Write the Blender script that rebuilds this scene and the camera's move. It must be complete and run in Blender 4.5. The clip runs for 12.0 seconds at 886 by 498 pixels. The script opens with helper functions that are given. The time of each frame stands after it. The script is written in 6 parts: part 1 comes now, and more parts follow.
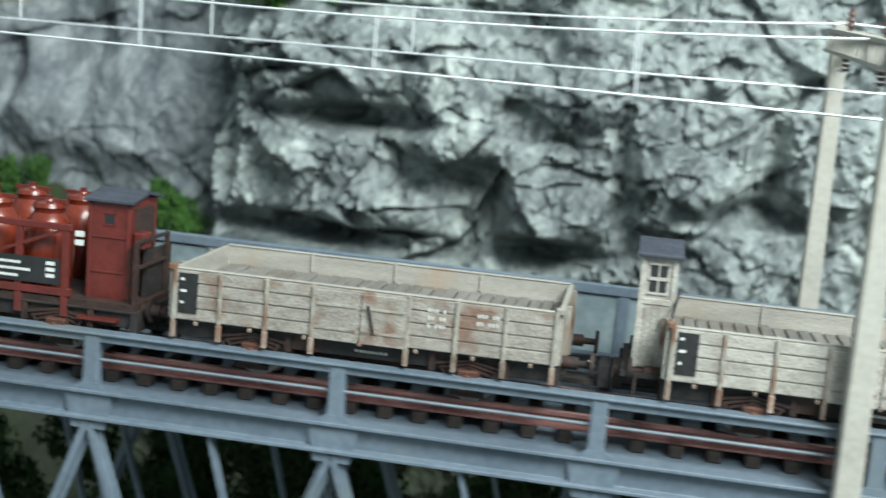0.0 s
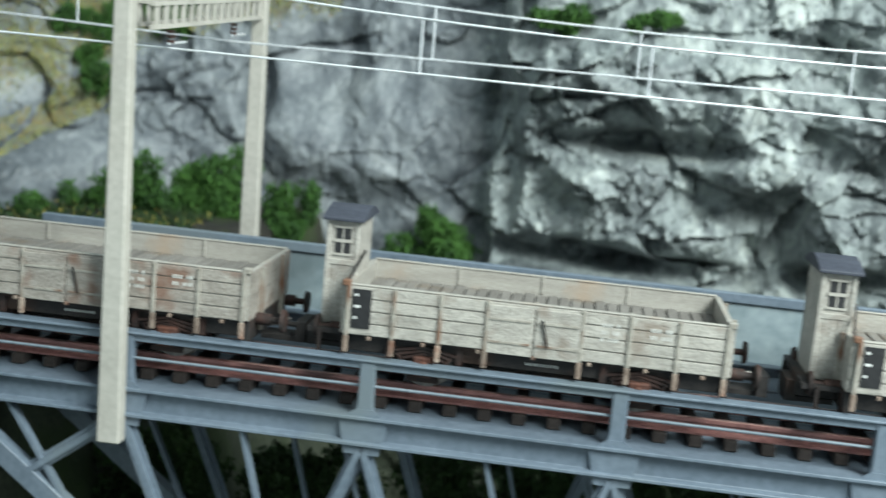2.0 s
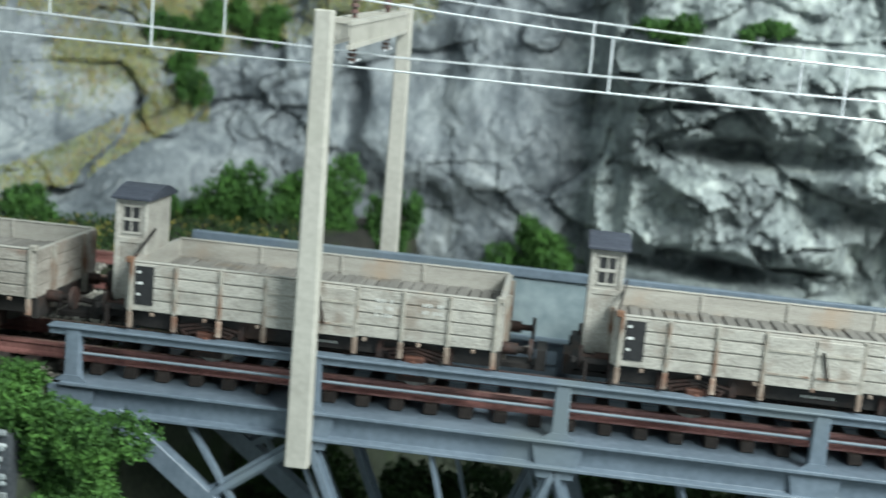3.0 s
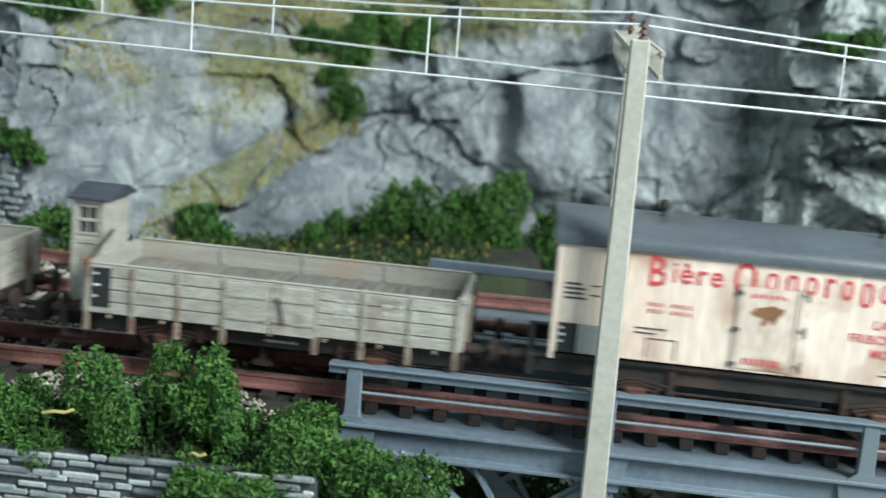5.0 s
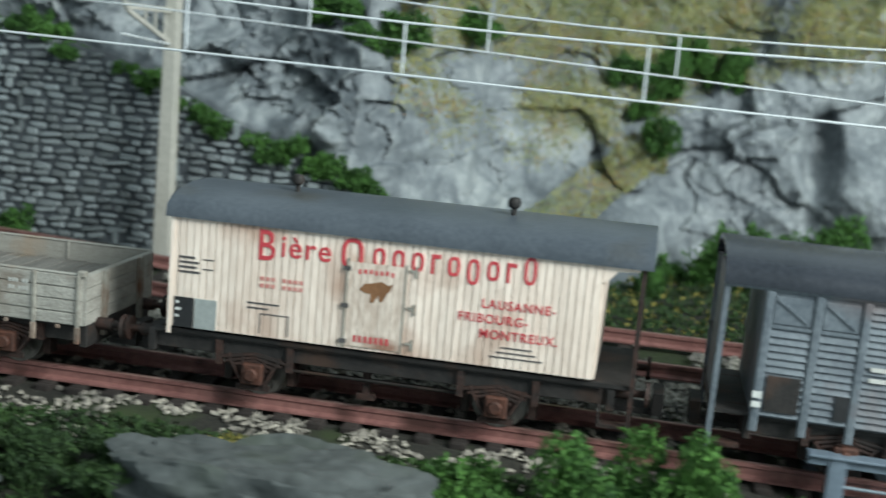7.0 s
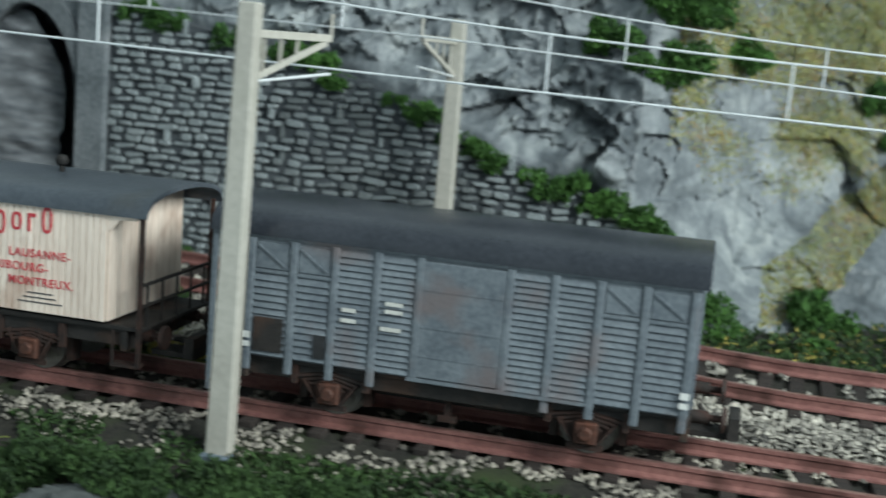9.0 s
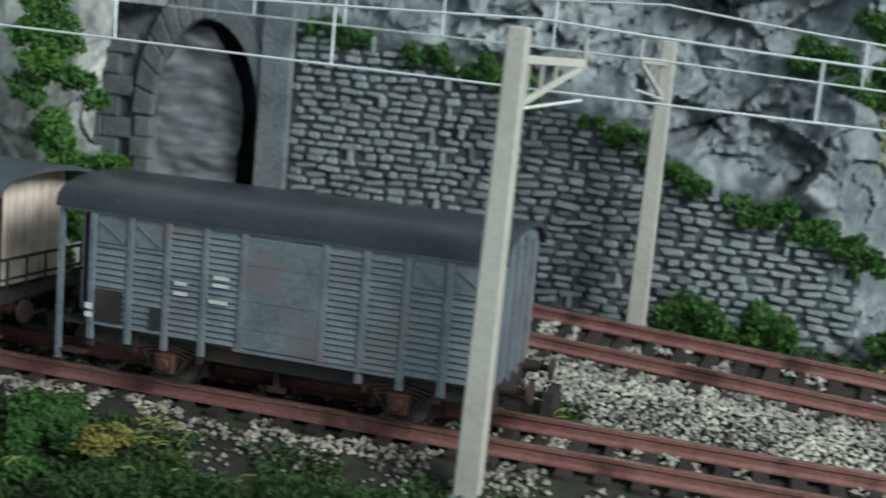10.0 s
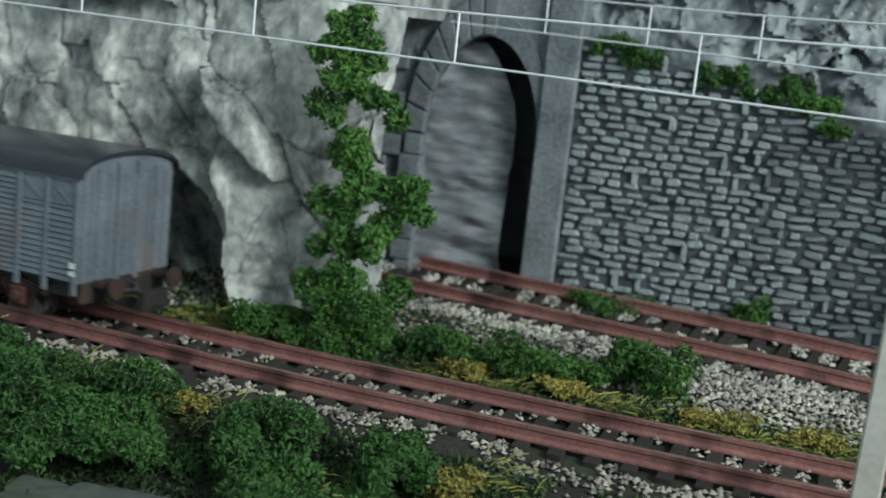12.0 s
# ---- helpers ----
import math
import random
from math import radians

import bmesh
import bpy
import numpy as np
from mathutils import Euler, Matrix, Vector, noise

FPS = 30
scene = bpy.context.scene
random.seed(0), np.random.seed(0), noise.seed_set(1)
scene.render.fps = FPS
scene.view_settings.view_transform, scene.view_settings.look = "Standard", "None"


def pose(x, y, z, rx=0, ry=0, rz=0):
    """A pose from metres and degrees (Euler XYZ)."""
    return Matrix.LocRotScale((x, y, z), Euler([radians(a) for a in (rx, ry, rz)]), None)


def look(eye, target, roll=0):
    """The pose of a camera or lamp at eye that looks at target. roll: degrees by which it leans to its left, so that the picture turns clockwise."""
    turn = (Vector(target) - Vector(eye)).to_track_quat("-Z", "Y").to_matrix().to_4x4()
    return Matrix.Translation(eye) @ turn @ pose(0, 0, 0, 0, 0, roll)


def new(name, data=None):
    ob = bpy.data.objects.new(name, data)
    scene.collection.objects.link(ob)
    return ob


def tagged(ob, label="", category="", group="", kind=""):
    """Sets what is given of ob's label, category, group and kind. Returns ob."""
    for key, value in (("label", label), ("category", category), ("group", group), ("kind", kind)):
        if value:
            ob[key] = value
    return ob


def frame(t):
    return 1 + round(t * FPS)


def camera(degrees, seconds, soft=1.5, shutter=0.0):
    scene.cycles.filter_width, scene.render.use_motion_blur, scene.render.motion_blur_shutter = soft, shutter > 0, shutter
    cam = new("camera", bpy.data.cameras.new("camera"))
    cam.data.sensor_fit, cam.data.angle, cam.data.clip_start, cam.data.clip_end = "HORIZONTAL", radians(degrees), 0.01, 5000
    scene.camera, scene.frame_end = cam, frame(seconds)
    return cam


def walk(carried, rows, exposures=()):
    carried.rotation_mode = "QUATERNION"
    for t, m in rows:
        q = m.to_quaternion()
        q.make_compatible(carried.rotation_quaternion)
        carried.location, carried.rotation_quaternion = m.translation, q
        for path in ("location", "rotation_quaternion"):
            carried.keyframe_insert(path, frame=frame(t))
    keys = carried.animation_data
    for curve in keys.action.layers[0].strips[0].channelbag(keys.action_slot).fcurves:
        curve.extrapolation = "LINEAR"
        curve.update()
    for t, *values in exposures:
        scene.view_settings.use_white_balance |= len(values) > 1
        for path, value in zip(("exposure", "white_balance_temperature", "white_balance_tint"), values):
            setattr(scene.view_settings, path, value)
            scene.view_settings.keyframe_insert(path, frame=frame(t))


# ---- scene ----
K = 0.01          # the plan below is in centimetres


# ---- the camera, slid along the layout ----
cam = camera(39.96, 12.0, 1.6, 0.6)
cam.data.dof.use_dof = True
cam.data.dof.focus_distance = 0.232
cam.data.dof.aperture_fstop = 21.0
# seconds, eye, then yaw to the left, pitch and roll in degrees
PATH = [
    (0.0, 0.1951, -0.2123, 0.0711, 8.93, -9.06, 4.36),
    (0.5, 0.1663, -0.2157, 0.0725, 8.19, -9.19, 4.40),
    (1.0, 0.1362, -0.2190, 0.0731, 7.89, -9.21, 4.44),
    (1.5, 0.1098, -0.2222, 0.0738, 7.42, -9.23, 4.50),
    (2.0, 0.0859, -0.2235, 0.0743, 6.46, -9.29, 4.52),
    (2.5, 0.0622, -0.2246, 0.0752, 5.80, -9.41, 4.55),
    (3.0, 0.0443, -0.2248, 0.0758, 5.37, -9.46, 4.59),
    (3.5, 0.0207, -0.2245, 0.0764, 5.22, -9.51, 4.65),
    (3.7, 0.0134, -0.2243, 0.0768, 5.18, -9.55, 4.64),
    (5.3, -0.0219, -0.2202, 0.0777, 4.07, -9.69, 4.68),
    (5.5, -0.0266, -0.2187, 0.0776, 3.88, -9.63, 4.73),
    (6.0, -0.0439, -0.2131, 0.0783, 4.39, -9.62, 4.95),
    (6.5, -0.0644, -0.2077, 0.0791, 7.23, -9.73, 5.11),
    (8.3, -0.1231, -0.2066, 0.0799, 11.07, -9.57, 4.85),
    (8.5, -0.1275, -0.2060, 0.0801, 11.25, -9.59, 4.89),
    (9.0, -0.1431, -0.2036, 0.0809, 12.10, -9.69, 5.02),
    (9.5, -0.1631, -0.2029, 0.0802, 13.30, -9.47, 5.17),
    (10.0, -0.1808, -0.2025, 0.0808, 14.46, -9.59, 5.37),
    (10.5, -0.1941, -0.2027, 0.0814, 15.53, -9.74, 5.51),
    (11.0, -0.2088, -0.2049, 0.0815, 17.15, -9.80, 5.71),
    (11.5, -0.2245, -0.2060, 0.0821, 18.18, -10.05, 6.00),
    (12.0, -0.2306, -0.2063, 0.0826, 18.74, -10.39, 6.08),
]


def eye_pose(x, y, z, yaw, pitch, roll):
    a, b = radians(yaw), radians(pitch)
    ahead = Vector((-math.sin(a) * math.cos(b), math.cos(a) * math.cos(b), math.sin(b)))
    return look(Vector((x, y, z)), Vector((x, y, z)) + ahead, roll)


walk(cam, [(r[0], eye_pose(*r[1:])) for r in PATH], [(0.0, -0.10), (1.0, 0.04), (3.0, 0.08), (5.5, 0.14), (6.5, 0.04), (9.0, 0.02), (10.5, -0.08), (12.0, 0.0)])

# ---- light: a hall with large soft ceiling lamps ----
world = bpy.data.worlds.new("hall")
scene.world = world
world.use_nodes = True
world.node_tree.nodes["Background"].inputs[0].default_value = (0.72, 0.92, 0.97, 1)
world.node_tree.nodes["Background"].inputs[1].default_value = 0.54


def ceiling_lamp(x, y, z, sx, sy, power, tint, aim):
    data = bpy.data.lights.new("ceiling_lamp", "AREA")
    data.shape, data.size, data.size_y, data.energy, data.color = "RECTANGLE", sx, sy, power, tint
    ob = new("ceiling_lamp", data)
    ob.matrix_world = look((x, y, z), aim)
    return ob


ceiling_lamp(0.45, -0.32, 0.46, 0.34, 0.26, 10.0, (0.90, 1.0, 0.98), (0.0, 0.06, 0.0))


# ---- materials ----
def material(name, dark, light, rough=0.7, metal=0.0, grain=900.0, broad=120.0, bump=0.3, stain=None, amount=0.5, stretch=(1, 1, 1), vary=0.0, edge=None, turn=0.0, wash=None):
    """Two scales of noise between two colours, a stain of its own shape, worn edges and a fine relief."""
    m = bpy.data.materials.new(name)
    m.use_nodes = True
    nt = m.node_tree
    n, l = nt.nodes, nt.links
    bsdf = n["Principled BSDF"]
    tc, mp = n.new("ShaderNodeTexCoord"), n.new("ShaderNodeMapping")
    mp.inputs["Scale"].default_value = stretch
    mp.inputs["Rotation"].default_value = (0, radians(turn), 0)
    l.new(tc.outputs["Object"], mp.inputs["Vector"])
    fine, wide = n.new("ShaderNodeTexNoise"), n.new("ShaderNodeTexNoise")
    fine.inputs["Scale"].default_value, wide.inputs["Scale"].default_value = grain, broad
    fine.inputs["Detail"].default_value, wide.inputs["Detail"].default_value = 5.0, 4.0
    for t in (fine, wide):
        l.new(mp.outputs["Vector"], t.inputs["Vector"])
    add = n.new("ShaderNodeMath")
    add.operation = "ADD"
    l.new(fine.outputs["Fac"], add.inputs[0])
    l.new(wide.outputs["Fac"], add.inputs[1])
    ramp = n.new("ShaderNodeMapRange")
    ramp.inputs["From Min"].default_value, ramp.inputs["From Max"].default_value = 0.72, 1.28
    l.new(add.outputs[0], ramp.inputs["Value"])
    mix = n.new("ShaderNodeMix")
    mix.data_type = "RGBA"
    mix.inputs["A"].default_value, mix.inputs["B"].default_value = (*dark, 1), (*light, 1)
    l.new(ramp.outputs["Result"], mix.inputs["Factor"])
    out = mix.outputs["Result"]
    if stain:
        blot, cut, mix2 = n.new("ShaderNodeTexNoise"), n.new("ShaderNodeMapRange"), n.new("ShaderNodeMix")
        blot.inputs["Scale"].default_value, blot.inputs["Detail"].default_value = broad * 0.6, 7.0
        l.new(tc.outputs["Object"], blot.inputs["Vector"])
        cut.inputs["From Min"].default_value, cut.inputs["From Max"].default_value = 0.62 - 0.2 * amount, 0.72 - 0.1 * amount
        l.new(blot.outputs["Fac"], cut.inputs["Value"])
        mix2.data_type = "RGBA"
        mix2.inputs["B"].default_value = (*stain, 1)
        l.new(cut.outputs["Result"], mix2.inputs["Factor"])
        l.new(out, mix2.inputs["A"])
        out = mix2.outputs["Result"]
    if wash:
        pool, soft, mix4 = n.new("ShaderNodeTexNoise"), n.new("ShaderNodeMapRange"), n.new("ShaderNodeMix")
        pool.inputs["Scale"].default_value, pool.inputs["Detail"].default_value = broad * 0.5, 5.0
        l.new(mp.outputs["Vector"], pool.inputs["Vector"])
        soft.inputs["From Min"].default_value, soft.inputs["From Max"].default_value, soft.inputs["To Max"].default_value = 0.50, 0.66, 0.75
        l.new(pool.outputs["Color"], soft.inputs["Value"])
        mix4.data_type = "RGBA"
        mix4.inputs["B"].default_value = (*wash, 1)
        l.new(soft.outputs["Result"], mix4.inputs["Factor"])
        l.new(out, mix4.inputs["A"])
        out = mix4.outputs["Result"]
    if edge:
        geo, worn, mix3 = n.new("ShaderNodeNewGeometry"), n.new("ShaderNodeMapRange"), n.new("ShaderNodeMix")
        worn.inputs["From Min"].default_value, worn.inputs["From Max"].default_value = edge[1], edge[2]
        l.new(geo.outputs["Pointiness"], worn.inputs["Value"])
        mix3.data_type = "RGBA"
        mix3.inputs["B"].default_value = (*edge[0], 1)
        l.new(worn.outputs["Result"], mix3.inputs["Factor"])
        l.new(out, mix3.inputs["A"])
        out = mix3.outputs["Result"]
    if vary:
        info, hsv, span = n.new("ShaderNodeObjectInfo"), n.new("ShaderNodeHueSaturation"), n.new("ShaderNodeMapRange")
        span.inputs["To Min"].default_value, span.inputs["To Max"].default_value = 1 - vary, 1 + vary
        l.new(info.outputs["Random"], span.inputs["Value"])
        l.new(span.outputs["Result"], hsv.inputs["Value"])
        l.new(out, hsv.inputs["Color"])
        out = hsv.outputs["Color"]
    l.new(out, bsdf.inputs["Base Color"])
    bsdf.inputs["Roughness"].default_value, bsdf.inputs["Metallic"].default_value = rough, metal
    if bump:
        b = n.new("ShaderNodeBump")
        b.inputs["Strength"].default_value, b.inputs["Distance"].default_value = bump, 0.0004
        l.new(add.outputs[0], b.inputs["Height"])
        l.new(b.outputs["Normal"], bsdf.inputs["Normal"])
    return m


def island_material(name, dark, light, rough=0.8):
    """Each loose piece takes its own tone between two colours."""
    m = bpy.data.materials.new(name)
    m.use_nodes = True
    n, l = m.node_tree.nodes, m.node_tree.links
    geo, mix, noi, tc = n.new("ShaderNodeNewGeometry"), n.new("ShaderNodeMix"), n.new("ShaderNodeTexNoise"), n.new("ShaderNodeTexCoord")
    noi.inputs["Scale"].default_value = 90.0
    l.new(tc.outputs["Object"], noi.inputs["Vector"])
    add = n.new("ShaderNodeMath")
    add.operation = "MULTIPLY_ADD"
    add.inputs[1].default_value = 0.65
    l.new(geo.outputs["Random Per Island"], add.inputs[0])
    sc = n.new("ShaderNodeMapRange")
    sc.inputs["From Min"].default_value, sc.inputs["From Max"].default_value, sc.inputs["To Max"].default_value = 0.35, 0.65, 0.4
    l.new(noi.outputs["Fac"], sc.inputs["Value"])
    l.new(sc.outputs["Result"], add.inputs[2])
    mix.data_type = "RGBA"
    mix.inputs["A"].default_value, mix.inputs["B"].default_value = (*dark, 1), (*light, 1)
    l.new(add.outputs[0], mix.inputs["Factor"])
    l.new(mix.outputs["Result"], n["Principled BSDF"].inputs["Base Color"])
    n["Principled BSDF"].inputs["Roughness"].default_value = rough
    return m


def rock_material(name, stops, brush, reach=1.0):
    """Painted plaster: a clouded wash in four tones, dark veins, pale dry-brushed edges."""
    m = bpy.data.materials.new(name)
    m.use_nodes = True
    n, l = m.node_tree.nodes, m.node_tree.links
    bsdf = n["Principled BSDF"]
    tc, mp = n.new("ShaderNodeTexCoord"), n.new("ShaderNodeMapping")
    mp.inputs["Scale"].default_value = (1.2, 1.0, 0.85)
    mp.inputs["Rotation"].default_value = (0, radians(30), 0)
    l.new(tc.outputs["Object"], mp.inputs["Vector"])
    total = None
    for scale, detail, twist, weight in ((24.0, 3.0, 0.6, 0.36), (92.0, 8.0, 1.1, 0.44), (420.0, 5.0, 0.4, 0.20)):
        t, w = n.new("ShaderNodeTexNoise"), n.new("ShaderNodeMath")
        t.inputs["Scale"].default_value, t.inputs["Detail"].default_value, t.inputs["Distortion"].default_value = scale, detail, twist
        t.inputs["Roughness"].default_value = 0.6
        l.new(mp.outputs["Vector"], t.inputs["Vector"])
        w.operation = "MULTIPLY_ADD"
        w.inputs[1].default_value = weight
        l.new(t.outputs["Fac"], w.inputs[0])
        if total:
            l.new(total, w.inputs[2])
        else:
            w.inputs[2].default_value = 0.0
        total = w.outputs[0]
    ramp = n.new("ShaderNodeValToRGB")
    ramp.color_ramp.elements[0].position, ramp.color_ramp.elements[1].position = 0.5 - 0.13 / reach, 0.5 + 0.13 / reach
    ramp.color_ramp.elements[0].color, ramp.color_ramp.elements[1].color = (*stops[0], 1), (*stops[3], 1)
    for where, c in ((0.46, stops[1]), (0.54, stops[2])):
        ramp.color_ramp.elements.new(where).color = (*c, 1)
    l.new(total, ramp.inputs["Fac"])
    veins, thin, patch, held, dark = n.new("ShaderNodeTexVoronoi"), n.new("ShaderNodeMapRange"), n.new("ShaderNodeTexNoise"), n.new("ShaderNodeMapRange"), n.new("ShaderNodeMix")
    bend, bent = n.new("ShaderNodeTexNoise"), n.new("ShaderNodeMix")
    bend.inputs["Scale"].default_value, bend.inputs["Detail"].default_value = 60.0, 4.0
    l.new(mp.outputs["Vector"], bend.inputs["Vector"])
    bent.data_type = "RGBA"
    bent.blend_type = "LINEAR_LIGHT"
    bent.inputs["Factor"].default_value = 0.014
    l.new(mp.outputs["Vector"], bent.inputs["A"])
    l.new(bend.outputs["Color"], bent.inputs["B"])
    veins.feature = "DISTANCE_TO_EDGE"
    veins.inputs["Scale"].default_value = 55.0
    l.new(bent.outputs["Result"], veins.inputs["Vector"])
    thin.inputs["From Min"].default_value, thin.inputs["From Max"].default_value, thin.inputs["To Min"].default_value, thin.inputs["To Max"].default_value = 0.0, 0.055, 1.0, 0.0
    l.new(veins.outputs["Distance"], thin.inputs["Value"])
    patch.inputs["Scale"].default_value = 34.0
    l.new(tc.outputs["Object"], patch.inputs["Vector"])
    held.inputs["From Min"].default_value, held.inputs["From Max"].default_value, held.inputs["To Max"].default_value = 0.48, 0.64, 0.6
    l.new(patch.outputs["Fac"], held.inputs["Value"])
    both = n.new("ShaderNodeMath")
    both.operation = "MULTIPLY"
    l.new(thin.outputs["Result"], both.inputs[0])
    l.new(held.outputs["Result"], both.inputs[1])
    dark.data_type = "RGBA"
    dark.inputs["B"].default_value = (*[c * 1.3 for c in stops[0]], 1)
    l.new(both.outputs[0], dark.inputs["Factor"])
    l.new(ramp.outputs["Color"], dark.inputs["A"])
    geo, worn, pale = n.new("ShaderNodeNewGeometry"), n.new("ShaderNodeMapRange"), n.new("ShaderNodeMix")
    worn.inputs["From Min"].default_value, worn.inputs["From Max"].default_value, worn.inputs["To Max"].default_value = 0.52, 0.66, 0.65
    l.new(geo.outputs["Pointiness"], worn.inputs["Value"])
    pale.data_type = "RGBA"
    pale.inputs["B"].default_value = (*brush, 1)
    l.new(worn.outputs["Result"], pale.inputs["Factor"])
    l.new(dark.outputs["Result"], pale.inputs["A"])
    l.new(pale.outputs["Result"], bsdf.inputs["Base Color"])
    bsdf.inputs["Roughness"].default_value = 0.58
    b = n.new("ShaderNodeBump")
    b.inputs["Strength"].default_value, b.inputs["Distance"].default_value = 0.6, 0.0010
    l.new(total, b.inputs["Height"])
    l.new(b.outputs["Normal"], bsdf.inputs["Normal"])
    return m


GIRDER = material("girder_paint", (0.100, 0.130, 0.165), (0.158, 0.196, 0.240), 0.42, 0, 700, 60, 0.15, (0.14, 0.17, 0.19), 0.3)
# a slightly lighter grey-blue than the girders, for the middle rails
GIRDERLIGHT = material("middle_rail_tone", (0.13, 0.16, 0.19), (0.20, 0.235, 0.27), 0.65, 0, 700, 60, 0.1)
PLATE = material("plate_paint", (0.15, 0.20, 0.22), (0.30, 0.36, 0.38), 0.6, 0, 300, 60, 0.2, (0.11, 0.14, 0.15), 0.5)
CONCRETE = material("mast_paint", (0.355, 0.335, 0.295), (0.455, 0.432, 0.385), 0.6, 0, 800, 90, 0.15, (0.33, 0.32, 0.27), 0.3)
WIRE = material("wire_metal", (0.66, 0.68, 0.70), (0.82, 0.84, 0.86), 0.35, 0.35, 900, 100, 0)
RAIL = material("rusty_rail", (0.18, 0.075, 0.068), (0.31, 0.145, 0.128), 0.5, 0.15, 1200, 150, 0.3, (0.08, 0.035, 0.03), 0.4)
RAILTOP = material("rail_head", (0.22, 0.105, 0.09), (0.42, 0.25, 0.22), 0.28, 0.6, 900, 80, 0.1)
SLEEPER = material("sleeper_wood", (0.012, 0.009, 0.008), (0.036, 0.026, 0.022), 0.85, 0, 900, 200, 0.6, None, 0.5, (1, 6, 1), 0.25)
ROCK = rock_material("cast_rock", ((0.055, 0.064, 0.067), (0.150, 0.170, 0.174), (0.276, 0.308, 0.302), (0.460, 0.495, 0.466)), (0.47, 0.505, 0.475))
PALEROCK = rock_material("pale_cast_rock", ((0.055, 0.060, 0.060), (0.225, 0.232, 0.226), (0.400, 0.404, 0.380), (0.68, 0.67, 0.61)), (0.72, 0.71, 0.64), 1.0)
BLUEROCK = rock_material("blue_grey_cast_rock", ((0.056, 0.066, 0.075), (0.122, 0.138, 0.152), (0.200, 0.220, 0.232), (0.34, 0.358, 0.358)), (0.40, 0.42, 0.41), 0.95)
DEEPROCK = material("tunnel_rock", (0.055, 0.062, 0.074), (0.300, 0.312, 0.330), 0.9, 0, 260, 70, 0.7, (0.07, 0.076, 0.086), 0.4, (0.45, 1, 1.9), 0, None, 12)
EARTH = material("earth", (0.008, 0.008, 0.006), (0.030, 0.027, 0.020), 0.9, 0, 900, 90, 0.8, (0.028, 0.042, 0.012), 0.5)
VALLEY = material("dark_gorge_green", (0.020, 0.028, 0.018), (0.06, 0.07, 0.045), 0.9, 0, 600, 60, 0.8, (0.03, 0.05, 0.015), 0.5)
GREYWOOD = material("weathered_boards", (0.275, 0.255, 0.225), (0.455, 0.428, 0.384), 0.52, 0, 1700, 260, 0.45, (0.25, 0.21, 0.175), 0.34, (0.9, 1, 1.5), 0.07)
BROWNWOOD = material("rust_stained_boards", (0.20, 0.174, 0.150), (0.375, 0.342, 0.302), 0.52, 0, 1700, 260, 0.45, (0.19, 0.115, 0.085), 0.5, (0.9, 1, 1.5), 0.07)
GREYFLOOR = material("load_floor", (0.115, 0.104, 0.092), (0.205, 0.19, 0.172), 0.85, 0, 1500, 140, 0.4, (0.15, 0.12, 0.09), 0.4, (2, 0.4, 1), 0.10)
INNER = material("inner_boards", (0.27, 0.25, 0.222), (0.40, 0.378, 0.338), 0.52, 0, 1500, 140, 0.3, (0.35, 0.28, 0.22), 0.3, (0.4, 1, 3))
STAKE = material("stake_iron", (0.22, 0.20, 0.17), (0.37, 0.345, 0.30), 0.52, 0, 1200, 200, 0.3, (0.17, 0.085, 0.05), 0.55)
RUSTFOOT = material("rusted_stake_foot", (0.13, 0.085, 0.062), (0.30, 0.235, 0.19), 0.75, 0, 1100, 260, 0.3, (0.21, 0.085, 0.05), 0.42, (1, 1, 1), 0.30)
AXLEBOX = material("axle_box_rust", (0.040, 0.017, 0.012), (0.110, 0.038, 0.022), 0.7, 0.1, 1200, 240, 0.4, (0.15, 0.055, 0.028), 0.30)
CHALK = material("faded_white_marks", (0.44, 0.43, 0.40), (0.58, 0.57, 0.54), 0.7, 0, 1500, 400, 0)
RUST = material("rusty_gear", (0.015, 0.010, 0.009), (0.054, 0.023, 0.016), 0.75, 0.1, 1300, 260, 0.5, (0.022, 0.016, 0.014), 0.5)
BLACK = material("sooty_frame", (0.010, 0.009, 0.009), (0.030, 0.025, 0.023), 0.7, 0.1, 1100, 200, 0.3, (0.055, 0.030, 0.021), 0.33)
STEEL = material("wheel_steel", (0.10, 0.09, 0.085), (0.24, 0.22, 0.20), 0.4, 0.7, 900, 150, 0.1)
SLATE = material("roof_sheet", (0.050, 0.060, 0.074), (0.085, 0.098, 0.116), 0.36, 0, 1100, 70, 0.2, (0.06, 0.058, 0.052), 0.4)
CABROOF = material("cabin_roof", (0.024, 0.027, 0.040), (0.050, 0.056, 0.076), 0.6, 0, 1100, 120, 0.2)
CREAM = material("cream_boards", (0.70, 0.555, 0.465), (0.90, 0.765, 0.665), 0.6, 0, 1400, 130, 0.2, (0.52, 0.35, 0.27), 0.50, (1, 1, 0.2), 0.06)
DOORCREAM = material("stained_cream_door", (0.46, 0.34, 0.27), (0.80, 0.69, 0.60), 0.65, 0, 1300, 200, 0.25, (0.30, 0.16, 0.11), 0.55, (1, 1, 0.3), 0.04)
GROOVE = material("board_joint", (0.36, 0.27, 0.22), (0.50, 0.40, 0.33), 0.8, 0, 1200, 200, 0.2)
REDPAINT = material("red_letter_paint", (0.45, 0.035, 0.050), (0.58, 0.065, 0.075), 0.6, 0, 900, 150, 0.1)
OXIDE = material("red_oxide_paint", (0.075, 0.011, 0.009), (0.145, 0.021, 0.015), 0.45, 0, 1000, 120, 0.15, (0.10, 0.022, 0.016), 0.4)
